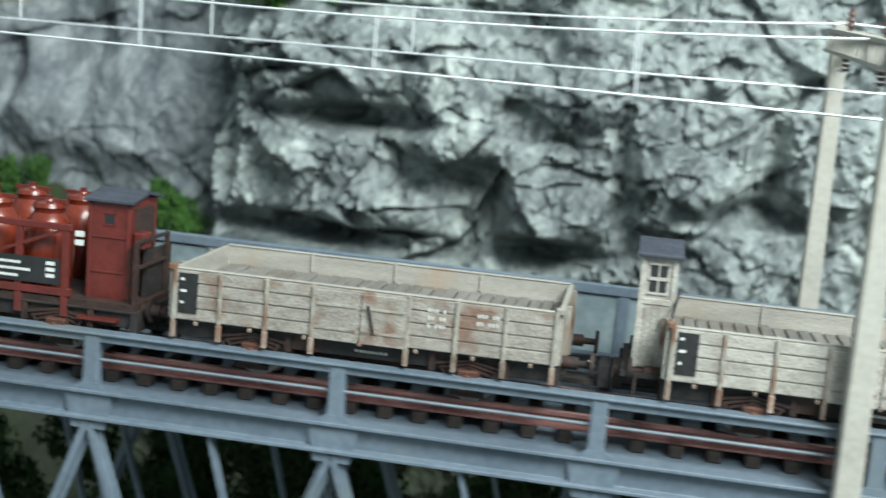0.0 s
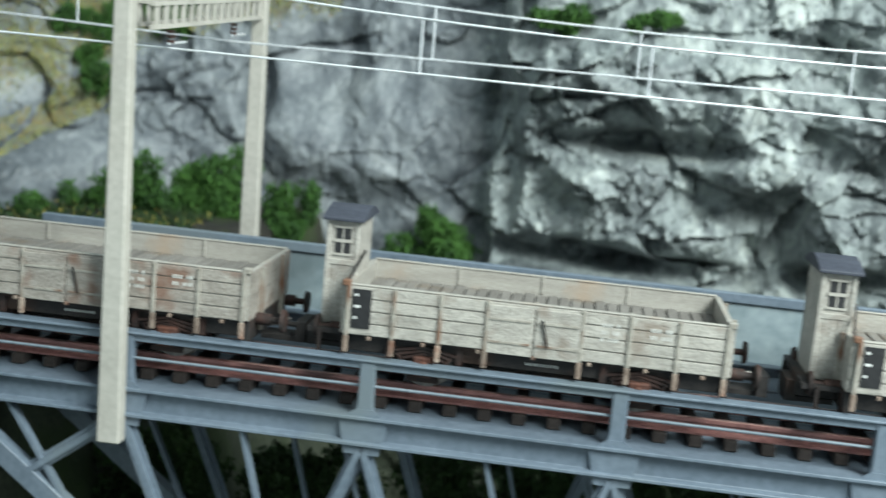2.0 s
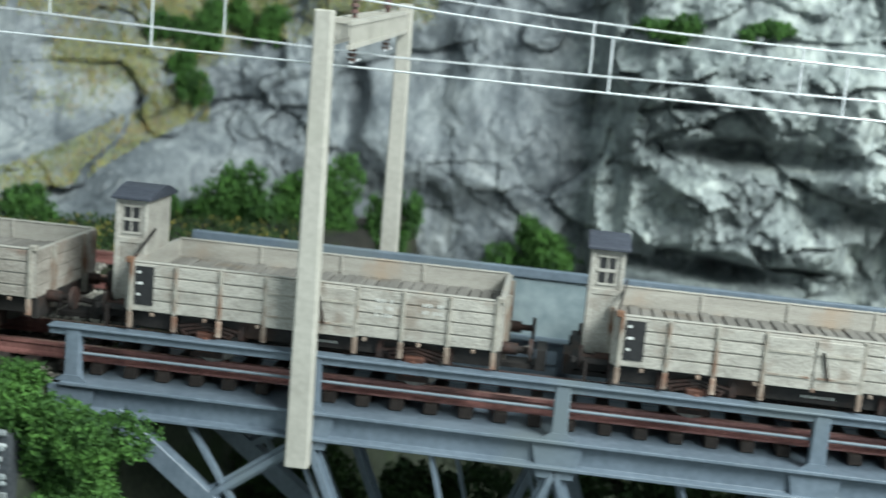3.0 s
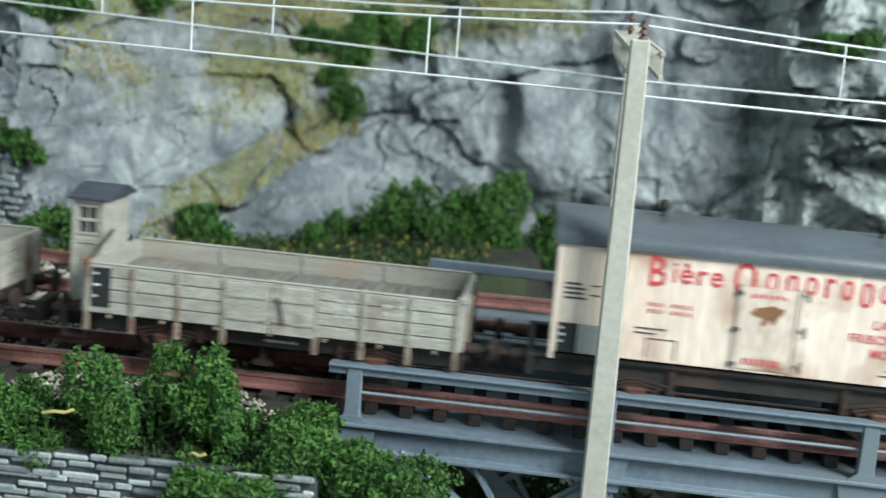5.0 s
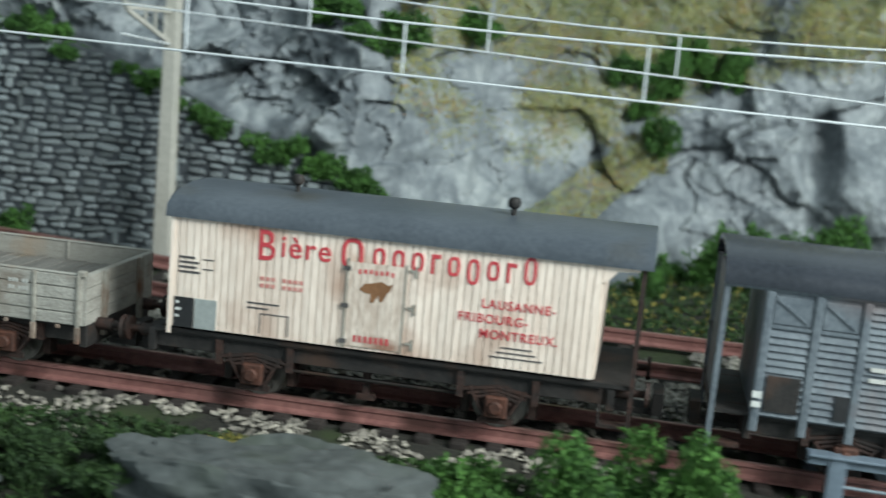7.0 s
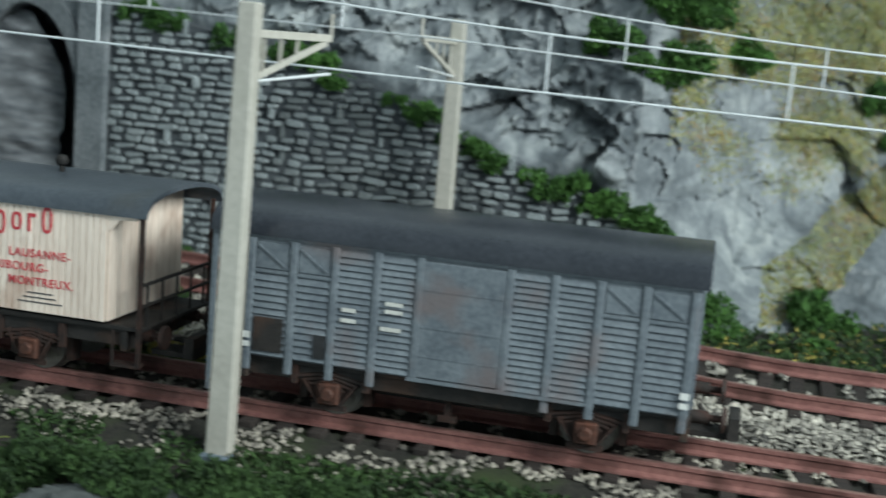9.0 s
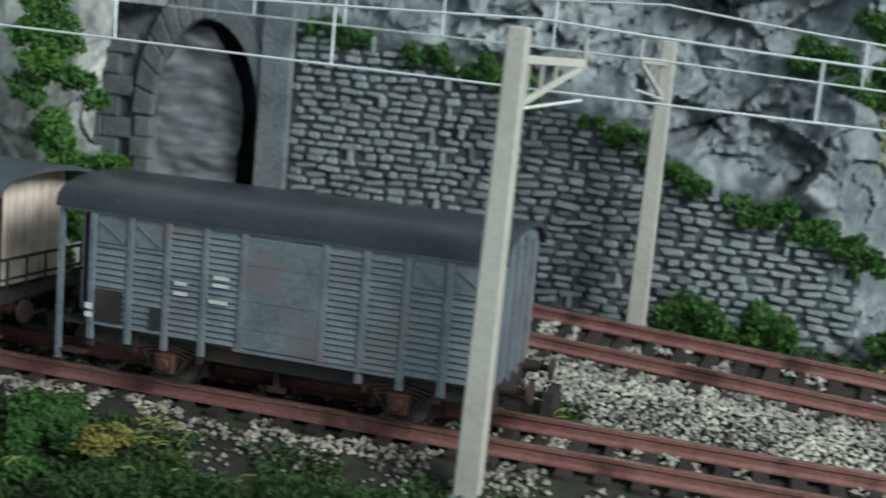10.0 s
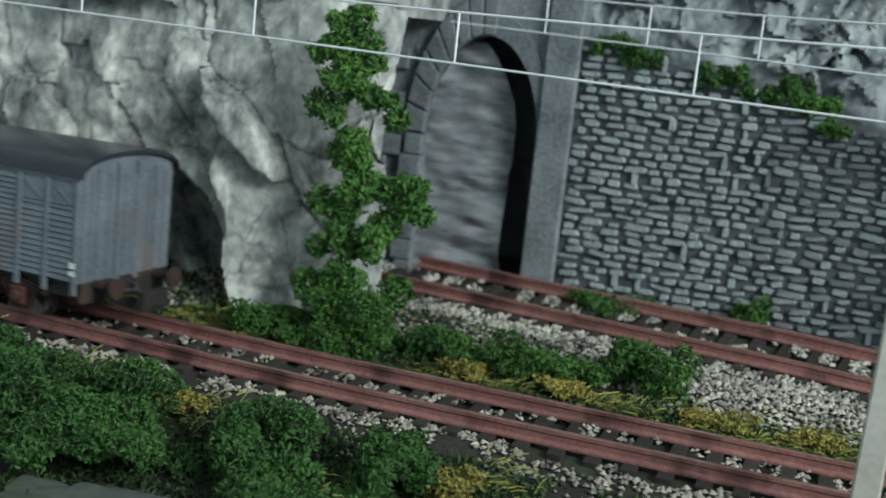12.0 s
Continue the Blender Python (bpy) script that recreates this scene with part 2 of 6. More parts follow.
POTRED = material("orange_pot_glaze", (0.11, 0.016, 0.009), (0.18, 0.030, 0.014), 0.25, 0, 800, 100, 0.05)
VANGREY = material("grey_van_paint", (0.082, 0.098, 0.117), (0.165, 0.188, 0.210), 0.5, 0, 1100, 130, 0.25, (0.138, 0.118, 0.122), 0.40, (1, 1, 1), 0.05)
VANROOF = material("van_roof", (0.016, 0.019, 0.026), (0.034, 0.038, 0.048), 0.27, 0, 1000, 70, 0.12)
PANEL = material("black_panel", (0.010, 0.010, 0.011), (0.022, 0.022, 0.024), 0.6, 0, 900, 100, 0)
WHITE = material("white_marks", (0.55, 0.55, 0.53), (0.70, 0.70, 0.68), 0.6, 0, 900, 100, 0)
DARKMARK = material("dark_marks", (0.05, 0.045, 0.045), (0.10, 0.09, 0.09), 0.6, 0, 900, 100, 0)
GREYPATCH = material("grey_patch", (0.26, 0.28, 0.27), (0.36, 0.38, 0.37), 0.6, 0, 900, 100, 0)
FADEDRED = material("faded_red_paint", (0.50, 0.17, 0.15), (0.62, 0.30, 0.26), 0.6, 0, 1500, 400, 0)
BROWN = material("brown_bull_paint", (0.17, 0.075, 0.030), (0.27, 0.125, 0.055), 0.6, 0, 900, 300, 0)
STONE = material("wall_stone", (0.075, 0.092, 0.100), (0.22, 0.245, 0.255), 0.85, 0, 1100, 200, 0.7, None, 0.5, (1, 1, 1), 0.40, ((0.30, 0.32, 0.32), 0.54, 0.80))
MORTAR = material("wall_joint", (0.030, 0.035, 0.042), (0.085, 0.095, 0.105), 0.9, 0, 1100, 120, 0.5)
PORTAL = material("portal_stone", (0.085, 0.098, 0.108), (0.185, 0.20, 0.215), 0.85, 0, 900, 100, 0.6, (0.24, 0.25, 0.26), 0.25, (1, 1, 1), 0.12)
INSULATOR = material("insulator", (0.06, 0.035, 0.03), (0.13, 0.07, 0.06), 0.3)
LEAF = island_material("leaf_foam", (0.010, 0.040, 0.007), (0.066, 0.172, 0.025))
IVY = island_material("ivy_leaf", (0.013, 0.050, 0.009), (0.090, 0.225, 0.036))
DARKLEAF = island_material("dark_leaf_foam", (0.007, 0.028, 0.006), (0.044, 0.128, 0.020))
MOSS = island_material("moss_foam", (0.008, 0.024, 0.005), (0.032, 0.074, 0.013))
STRAW = island_material("straw_grass", (0.10, 0.10, 0.018), (0.38, 0.31, 0.07))
SLOPE = island_material("slope_grass", (0.14, 0.19, 0.075), (0.45, 0.43, 0.17))
RUSTGRASS = island_material("rust_grass", (0.20, 0.13, 0.045), (0.46, 0.27, 0.10))
GRAVEL = island_material("gravel", (0.022, 0.021, 0.021), (0.56, 0.52, 0.45), 0.85)
STALK = material("dry_stalk", (0.34, 0.27, 0.09), (0.50, 0.42, 0.17), 0.8, 0, 900, 200, 0.2)
BOULDER = material("dark_boulder", (0.030, 0.035, 0.035), (0.088, 0.097, 0.096), 0.85, 0, 420, 40, 0.7, (0.045, 0.060, 0.035), 0.45)
DIRTYGRAVEL = island_material("soiled_gravel", (0.028, 0.025, 0.023), (0.45, 0.405, 0.34), 0.85)
FIBRE = island_material("grass_fibre", (0.06, 0.10, 0.02), (0.33, 0.31, 0.08))


# ---- mesh helpers ----
class Shape:
    def __init__(self):
        self.v, self.f = [], []

    def add(self, verts, faces):
        k = len(self.v)
        self.v += [tuple(p) for p in verts]
        self.f += [tuple(k + i for i in f) for f in faces]
        return self

    def box(self, x0, x1, y0, y1, z0, z1):
        return self.add([(x, y, z) for x in (x0, x1) for y in (y0, y1) for z in (z0, z1)],
                        [(0, 1, 3, 2), (4, 6, 7, 5), (0, 4, 5, 1), (2, 3, 7, 6), (0, 2, 6, 4), (1, 5, 7, 3)])

    def beam(self, p, q, w, h, up=(0, 0, 1)):
        p, q = Vector(p), Vector(q)
        a = (q - p).normalized()
        s = a.cross(Vector(up))
        s = s.normalized() if s.length > 1e-5 else Vector((1, 0, 0))
        u = s.cross(a)
        pts = [e + s * i * w / 2 + u * j * h / 2 for e in (p, q) for i in (-1, 1) for j in (-1, 1)]
        return self.add(pts, [(0, 1, 3, 2), (4, 6, 7, 5), (0, 4, 5, 1), (2, 3, 7, 6), (0, 2, 6, 4), (1, 5, 7, 3)])

    def cyl(self, p, q, r, r2=None, n=10, caps=True):
        p, q = Vector(p), Vector(q)
        a = (q - p).normalized()
        s = a.orthogonal().normalized()
        u = a.cross(s)
        r2 = r if r2 is None else r2
        ring = [math.tau * i / n for i in range(n)]
        pts = [p + (s * math.cos(t) + u * math.sin(t)) * r for t in ring] + [q + (s * math.cos(t) + u * math.sin(t)) * r2 for t in ring]
        fs = [(i, (i + 1) % n, n + (i + 1) % n, n + i) for i in range(n)]
        if caps:
            fs += [tuple(reversed(range(n))), tuple(range(n, 2 * n))]
        return self.add(pts, fs)

    def prism(self, profile, axis, lo, hi):
        """A closed outline drawn out along x (outline in y, z), y (outline in x, z) or z (outline in x, y)."""
        n = len(profile)
        at = (lambda t, a, b: (t, a, b)) if axis == "x" else (lambda t, a, b: (a, t, b)) if axis == "y" else (lambda t, a, b: (a, b, t))
        pts = [at(lo, *p) for p in profile] + [at(hi, *p) for p in profile]
        return self.add(pts, [(i, (i + 1) % n, n + (i + 1) % n, n + i) for i in range(n)] + [tuple(reversed(range(n))), tuple(range(n, 2 * n))])

    def lathe(self, centre, rows, n=16):
        """Rows of radius and height turned about an upright axis."""
        cx, cy = centre
        pts = [(cx + r * math.cos(math.tau * i / n), cy + r * math.sin(math.tau * i / n), z) for r, z in rows for i in range(n)]
        fs = [(k * n + i, k * n + (i + 1) % n, (k + 1) * n + (i + 1) % n, (k + 1) * n + i) for k in range(len(rows) - 1) for i in range(n)]
        return self.add(pts, fs + [tuple(reversed(range(n))), tuple(range(len(pts) - n, len(pts)))])

    def mesh(self, name, mat, bevel=0.0, smooth=False):
        me = bpy.data.meshes.new(name)
        me.from_pydata([(x * K, y * K, z * K) for x, y, z in self.v], [], self.f)
        bm = bmesh.new()
        bm.from_mesh(me)
        bmesh.ops.recalc_face_normals(bm, faces=bm.faces)
        if bevel:
            bmesh.ops.bevel(bm, geom=[e for e in bm.edges if e.is_manifold and e.calc_face_angle(0) > 0.6], offset=bevel * K, segments=1, affect="EDGES", clamp_overlap=True)
        bm.to_mesh(me)
        bm.free()
        if smooth:
            me.shade_smooth()
            me.set_sharp_from_angle(angle=radians(40))
        me.materials.append(mat)
        return me


def part(name, shape, mat, parent=None, label="", bevel=0.0, smooth=False, at=None):
    """One mesh object, under a thing or under a part."""
    ob = new(name, shape.mesh(name, mat, bevel, smooth) if isinstance(shape, Shape) else shape)
    ob.parent = parent
    if at:
        ob.location = [c * K for c in at]
    return tagged(ob, label) if label else ob


def thing(name, label, category, group="", at=(0, 0, 0)):
    ob = tagged(new(name), label, category, group)
    ob.empty_display_size = 0.005
    ob.location = [c * K for c in at]
    return ob


def lettering(text, size, x, y, z, mat, parent, name="lettering", bold=0.0, wide=1.0):
    """Raised letters that face the front (towards -y), their first baseline at x, z."""
    cu = bpy.data.curves.new(name, "FONT")
    cu.body, cu.size, cu.extrude, cu.offset = text, size * K, 0.008 * K, bold * K
    cu.space_character = 1.12
    ob = new(name, cu)
    me = bpy.data.meshes.new_from_object(ob)
    bpy.data.objects.remove(ob)
    me.materials.clear()
    me.materials.append(mat)
    me.transform(Matrix.Diagonal((wide, 1, 1, 1)))
    ob = new(name, me)
    ob.parent = parent
    ob.matrix_basis = pose(x * K, y * K, z * K, 90)
    return ob

# ---- the plan: both tracks ----
CANT = 0.13          # how far the outer rail of the rear track is raised, the inner lowered


def front_z(x):
    """The rail top of the front track: level on the bank, then falling over the bridge."""
    return run([(-34, 1.0), (-26, 1.07), (-10, 1.07), (-4, 1.0), (40, 0.494)], x)


def front_y(x):
    """The middle of the front track."""
    return 1.6 if x > -22 else 1.6 + 0.0024 * (x + 22) ** 2


def rear_y(x):
    return 6.0 if x > -12 else 6.0 + 0.115 * (-12 - x) + 0.0008 * (x + 12) ** 2


def rear_z(x):
    return 1.95 if x < -24 else (1.65 if x > -13 else 1.65 + 0.3 * (-13 - x) / 11)


def smooth_step(a, b, x):
    t = min(1.0, max(0.0, (x - a) / (b - a)))
    return t * t * (3 - 2 * t)


def run(points, x):
    """A height that runs straight from point to point."""
    if x <= points[0][0]:
        return points[0][1]
    for (a, p), (b, q) in zip(points, points[1:]):
        if x <= b:
            return p + (q - p) * (x - a) / (b - a)
    return points[-1][1]


# ---- the cliff ----
CLIFF_LINE = [(-60, 5.6), (-41, 5.5), (-38.0, 5.4), (-35.6, 5.8), (-34.5, 6.4), (-34.05, 7.0), (-33.9, 9.7), (-30, 9.9), (-16.2, 9.9), (-15.2, 11.2), (-13.2, 14.2), (-11, 16.4), (-7, 18.6), (0, 19.4), (5.2, 19.0), (5.7, 17.2), (9, 16.6), (24, 16.6), (60, 15.5)]
WALL_TOP = [(-30.3, 8.5), (-24.6, 7.4), (-21.9, 6.6), (-19.4, 5.4), (-16.8, 4.55), (-15.6, 4.15)]
# middle x, height, half width, half height, how far it stands out (+) or is hollowed (-)
FORMS = [
    (8.9, 6.75, 2.5, 1.35, 1.2), (13.4, 6.6, 1.5, 1.3, 1.1), (10.6, 4.95, 2.3, 0.36, -2.2), (9.4, 3.9, 1.7, 0.85, 1.3), (13.8, 4.55, 1.3, 0.7, 1.3),
    (14.4, 2.4, 0.85, 1.0, -2.0), (8.4, 1.25, 2.0, 0.45, -2.2), (11.6, 1.0, 2.2, 0.4, -2.0), (10.6, 2.2, 2.3, 0.7, 0.8), (5.6, 6.0, 0.5, 0.8, -1.6),
    (6.0, 3.4, 0.40, 1.6, -1.6), (16.7, 1.2, 1.4, 0.4, -2.2), (16.8, 2.6, 1.5, 1.1, 1.3), (20.6, 6.0, 2.4, 2.2, 0.9), (18.9, 4.4, 0.2, 1.2, -0.8),
    (20.5, 3.4, 1.3, 1.2, 1.0), (23.0, 2.9, 1.5, 0.4, -1.7), (23.3, 4.4, 0.4, 1.2, -1.2), (15.6, 8.2, 0.9, 0.4, -1.5), (17.3, 6.9, 1.3, 1.5, 0.8), (25.4, 4.6, 1.4, 1.6, 1.0),
    (1.4, 4.2, 2.6, 1.6, 1.0), (-0.8, 6.4, 1.0, 2.2, -0.8), (9.0, 0.2, 3.0, 0.5, 1.3), (-9.5, 3.2, 2.0, 0.8, 0.8), (-3.2, 5.4, 0.45, 1.1, -1.2), (-1.6, 4.0, 1.2, 1.4, 0.7),
]


def ledge_z(x):
    """The upper edge of the lower rock slope on the way to the masonry wall."""
    return run([(-13, 2.0), (-11.9, 2.1), (-8.0, 5.6), (-6.0, 6.2)], x)


def blocks(x, z, fx, fz, seed, amp, gap):
    """Flat tilted facets, each with its own depth, parted by cracks."""
    w = 0.7
    p = Vector((x * fx + w * noise.noise(Vector((x * fx * 1.3, z * fz * 1.3, seed))), z * fz + w * noise.noise(Vector((x * fx * 1.3, z * fz * 1.3, seed + 9))), seed))
    d, pts = noise.voronoi(p)
    h = noise.cell_vector(pts[0] * 7.3)
    tilt = (p.x - pts[0].x) * (h.y - 0.5) + (p.y - pts[0].y) * (h.z - 0.6)
    crack = (1 - min(1.0, (d[1] - d[0]) / gap)) * smooth_step(-0.25, 0.4, noise.noise(p * 0.6))
    return amp * (0.9 * (h.x - 0.5) + 1.3 * tilt - 0.22 * crack * crack)


def crag(x, z):
    """Broken rock: large blocks, small blocks and a rough skin."""
    u, v = x + 0.25 * z, z - 0.18 * x
    skin = noise.ridged_multi_fractal(Vector((x * 0.7, z * 0.7, 1.3)), 0.9, 2.1, 6, 1.0, 2.0)
    return blocks(u, v, 0.24, 0.30, 3.1, 1.35, 0.16) + blocks(u, v, 0.62, 0.78, 7.7, 0.46, 0.2) + blocks(u, v, 1.5, 1.8, 5.5, 0.21, 0.25) + blocks(u, v, 4.0, 4.6, 8.5, 0.06, 0.3) + 0.30 * skin


def cliff_y(x, z):
    y = run(CLIFF_LINE, x)
    wall = run(WALL_TOP, x) if -33.6 < x < -15.6 else None
    if wall is not None:
        near = smooth_step(-15.6, -18.0, x)
        y += near * (0.6 + max(0.0, z - wall) * 0.45) + (1 - near) * max(0.0, z - 1.0) * 0.16
        rough = near * smooth_step(wall - 0.2, wall + 0.8, z) + (1 - near) * 0.56
    elif x <= -33.6:
        y += max(0.0, z - 6.0) * 0.12
        rough = 0.42
    else:
        y += max(0.0, z - 1.0) * (0.10 if x > 5.5 else 0.16)
        rough = 0.56 - 0.20 * smooth_step(-6.0, -2.0, x) + 0.60 * smooth_step(4.6, 6.0, x)
    if -13.5 < x < -4 and z > ledge_z(x):
        y += 0.8 * smooth_step(0, 1.9, z - ledge_z(x)) * smooth_step(-4, -6, x)
    if -17 < x < -5:
        y -= 4.6 * smooth_step(4.6, 0.6, z) * smooth_step(-5.5, -9.5, x) * smooth_step(-16.6, -13.5, x)
    y -= rough * crag(x, z) if x > -33.6 else 0.22 * crag(x, z) + 0.75 * blocks(x, z + 0.4 * x, 0.42, 0.36, 2.6, 1.0, 0.10)
    if x < -36.5:
        # the recess through which the front track leaves under the rock
        edge = run([(0.6, -37.0), (2.4, -37.5), (3.4, -38.1), (4.2, -39.2)], z)
        y += 1.7 * smooth_step(0.0, 0.28, edge - x) * smooth_step(4.45, 4.2, z)
    for fx, fz, rx, rz, out in FORMS:
        g = ((x - fx) / rx) ** 2 + ((z - fz) / rz) ** 2
        if g < 6:
            y -= (out if out > 0 else 0.75 * out) * math.exp(-g * g * 0.5)
    return y


def in_tunnel(x, z):
    return -34.0 < x < -31.0 and z < 8.4


def cliff():
    nx, nz, lo, hi = 1300, 330, -11.0, 13.0
    xs = [-52 + 88 * i / nx for i in range(nx + 1)]
    zs = [lo + (hi - lo) * (j / nz) for j in range(nz + 1)]
    verts = [(x * K, cliff_y(x, z) * K, z * K) for z in zs for x in xs]
    faces = []
    for j in range(nz):
        for i in range(nx):
            if not in_tunnel(xs[i] + 0.1, zs[j] + 0.1):
                a = j * (nx + 1) + i
                faces.append((a, a + 1, a + nx + 2, a + nx + 1))
    me = bpy.data.meshes.new("cliff")
    me.from_pydata(verts, [], faces)
    me.shade_smooth()
    me.set_sharp_from_angle(angle=radians(50))
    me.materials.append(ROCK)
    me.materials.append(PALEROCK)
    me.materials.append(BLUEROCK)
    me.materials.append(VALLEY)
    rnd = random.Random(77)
    # cliff faces below about -1.2 cm take the dark gorge green
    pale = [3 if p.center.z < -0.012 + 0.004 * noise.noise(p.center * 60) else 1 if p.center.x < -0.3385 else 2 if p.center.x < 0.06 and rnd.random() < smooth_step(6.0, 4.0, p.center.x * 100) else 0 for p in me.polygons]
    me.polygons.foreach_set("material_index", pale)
    return tagged(new("cliff", me), "grey cast plaster cliff with white-brushed edges and dark cracks", "cliff", "", "structure")


cliff()


# ---- the ground ----
def ground_z(x, y):
    f, r, rz = front_y(x), rear_y(x), rear_z(x) - 0.40
    front = front_z(x) - 0.41
    bank = rz - 1.6 * CANT / 0.865
    if y < f - 1.5:
        z = front - 0.22 * (f - 1.5 - y) - 0.02 * (f - 1.5 - y) ** 2
    elif y < f + 1.5:
        z = front
    elif y < r - 1.6:
        z = front + (bank - front) * smooth_step(f + 1.5, r - 1.6, y)
    else:
        z = rz + min(1.6, y - r) * CANT / 0.865
    z += 0.10 * noise.noise(Vector((x * 0.7, y * 0.7, 2.0))) * (0.3 if abs(y - f) < 1.4 or abs(y - r) < 1.4 else 1.0)
    edge = -4.9 + 0.25 * (y - 1.6) if y > 1.6 else -4.9 - 0.1 * (1.6 - y)
    valley = -9.0 + 1.2 * noise.noise(Vector((x * 0.25, y * 0.25, 5.0)))
    fall = smooth_step(edge - 0.4, edge + 2.6, x + 0.5 * noise.noise(Vector((x * 0.5, y * 0.5, 8.0))))
    if x > -13.4 and y < -1.9:
        z -= 3.2 * smooth_step(-1.9, -2.4, y) * smooth_step(-13.4, -12.6, x)
    if y < -4.2:
        z -= 5.5 * smooth_step(-4.2, -5.2, y)
    return z + (valley - z) * fall


def ground():
    nx, ny = 300, 130
    xs = [-58 + 98 * i / nx for i in range(nx + 1)]
    ys = [-17 + 40 * j / ny for j in range(ny + 1)]
    verts = [(x * K, y * K, ground_z(x, y) * K) for y in ys for x in xs]
    faces = [(j * (nx + 1) + i, j * (nx + 1) + i + 1, (j + 1) * (nx + 1) + i + 1, (j + 1) * (nx + 1) + i) for j in range(ny) for i in range(nx)]
    me = bpy.data.meshes.new("ground")
    me.from_pydata(verts, [], faces)
    me.shade_smooth()
    me.materials.append(EARTH)
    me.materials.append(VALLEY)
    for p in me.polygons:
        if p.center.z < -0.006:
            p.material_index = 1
    return tagged(new("ground", me), "dark earth of the layout with a deep green gorge", "ground", "", "structure")


ground()


# ---- tracks ----
def rail(name, label, centre, height, side, x0, x1):
    """One rail as a rolled section: foot, web and head."""
    prof = [(-0.12, -0.04), (0.12, -0.04), (0.12, 0.0), (0.03, 0.05), (0.03, 0.17), (0.06, 0.19), (0.06, 0.26), (-0.06, 0.26), (-0.06, 0.19), (-0.03, 0.17), (-0.03, 0.05), (-0.12, 0.0)]
    s = Shape()
    n, k = 70, len(prof)
    rows = []
    for i in range(n + 1):
        x = x0 + (x1 - x0) * i / n
        rows += [(x, centre(x) + side * 0.865 + a, height(x) - 0.25 + b) for a, b in prof]
    fs = [(i * k + j, i * k + (j + 1) % k, (i + 1) * k + (j + 1) % k, (i + 1) * k + j) for i in range(n) for j in range(k)]
    s.add(rows, fs + [tuple(range(k)), tuple(range(n * k, n * k + k))])
    rl = tagged(part(name, s, RAIL), label, "rail", "rails of the layout")
    top = Shape()
    cap = [(-0.052, 0.261), (0.052, 0.261), (0.040, 0.274), (-0.040, 0.274)]
    top.add([(x0 + (x1 - x0) * i / n, centre(x0 + (x1 - x0) * i / n) + side * 0.865 + a, height(x0 + (x1 - x0) * i / n) - 0.25 + b) for i in range(n + 1) for a, b in cap],
            [(i * 4 + j, i * 4 + (j + 1) % 4, i * 4 + 4 + (j + 1) % 4, i * 4 + 4 + j) for i in range(n) for j in range(4)])
    part("rail_head", top, RAILTOP, rl, "worn running surface")
    return rl


for sd in (-1, 1):
    rail("rail", "rust-brown model rail of the front track", front_y, front_z, sd, -58, 40)
    rail("rail", "rust-brown model rail of the rear track", rear_y, lambda x: rear_z(x) + sd * CANT, sd, -56, 40)


def sleepers():
    short = Shape().box(-0.13, 0.13, -1.14, 1.14, -0.50, -0.29).mesh("sleeper", SLEEPER, 0.02)
    me = Shape().box(-0.15, 0.15, -1.32, 1.32, -0.46, -0.29).mesh("sleeper", SLEEPER, 0.02)
    i = 0
    x = -46.0
    while x < 36:
        on_bridge = x > -5.4
        ob = new("sleeper", short if on_bridge else me)
        ob.matrix_basis = pose(x * K, front_y(x) * K, front_z(x) * K, 0, 0, random.uniform(-1, 1))
        tagged(ob, "dark timber sleeper " + ("on the steel bridge" if on_bridge else "half buried in gravel"), "sleeper", "sleepers of the front track")
        if x < -8:
            ob = new("sleeper", me)
            a = math.degrees(math.atan((rear_y(x + 0.5) - rear_y(x - 0.5))))
            ob.matrix_basis = pose(x * K, rear_y(x) * K, rear_z(x) * K, math.degrees(math.atan(CANT / 0.865)), 0, a)
            tagged(ob, "dark timber sleeper half buried in gravel", "sleeper", "sleepers of the rear track")
        x += 0.68


sleepers()


def scatter(name, label, category, mat, spots, size, flat=0.7):
    """Loose angular stones, one mesh."""
    rnd = random.Random(len(spots) + int(size * 1000))
    vs, fs = [], []
    for x, y, z in spots:
        k = len(vs)
        r = size * rnd.uniform(0.6, 1.35)
        a = rnd.uniform(0, math.tau)
        pts = [(0.9, 0.1, 0), (-0.1, 0.9, 0.1), (-0.85, 0.0, 0.0), (0.0, -0.85, -0.1), (0.1, 0.1, flat), (-0.1, -0.1, -flat)]
        for px, py, pz in pts:
            px, py, pz = (px + rnd.uniform(-0.25, 0.25)) * r, (py + rnd.uniform(-0.25, 0.25)) * r, (pz + rnd.uniform(-0.2, 0.2)) * r
            vs.append(((x + px * math.cos(a) - py * math.sin(a)) * K, (y + px * math.sin(a) + py * math.cos(a)) * K, (z + pz) * K))
        fs += [(k + i, k + (i + 1) % 4, k + 4) for i in range(4)] + [(k + (i + 1) % 4, k + i, k + 5) for i in range(4)]
    me = bpy.data.meshes.new(name)
    me.from_pydata(vs, [], fs)
    me.materials.append(mat)
    return tagged(new(name, me), label, category, "", "stuff")


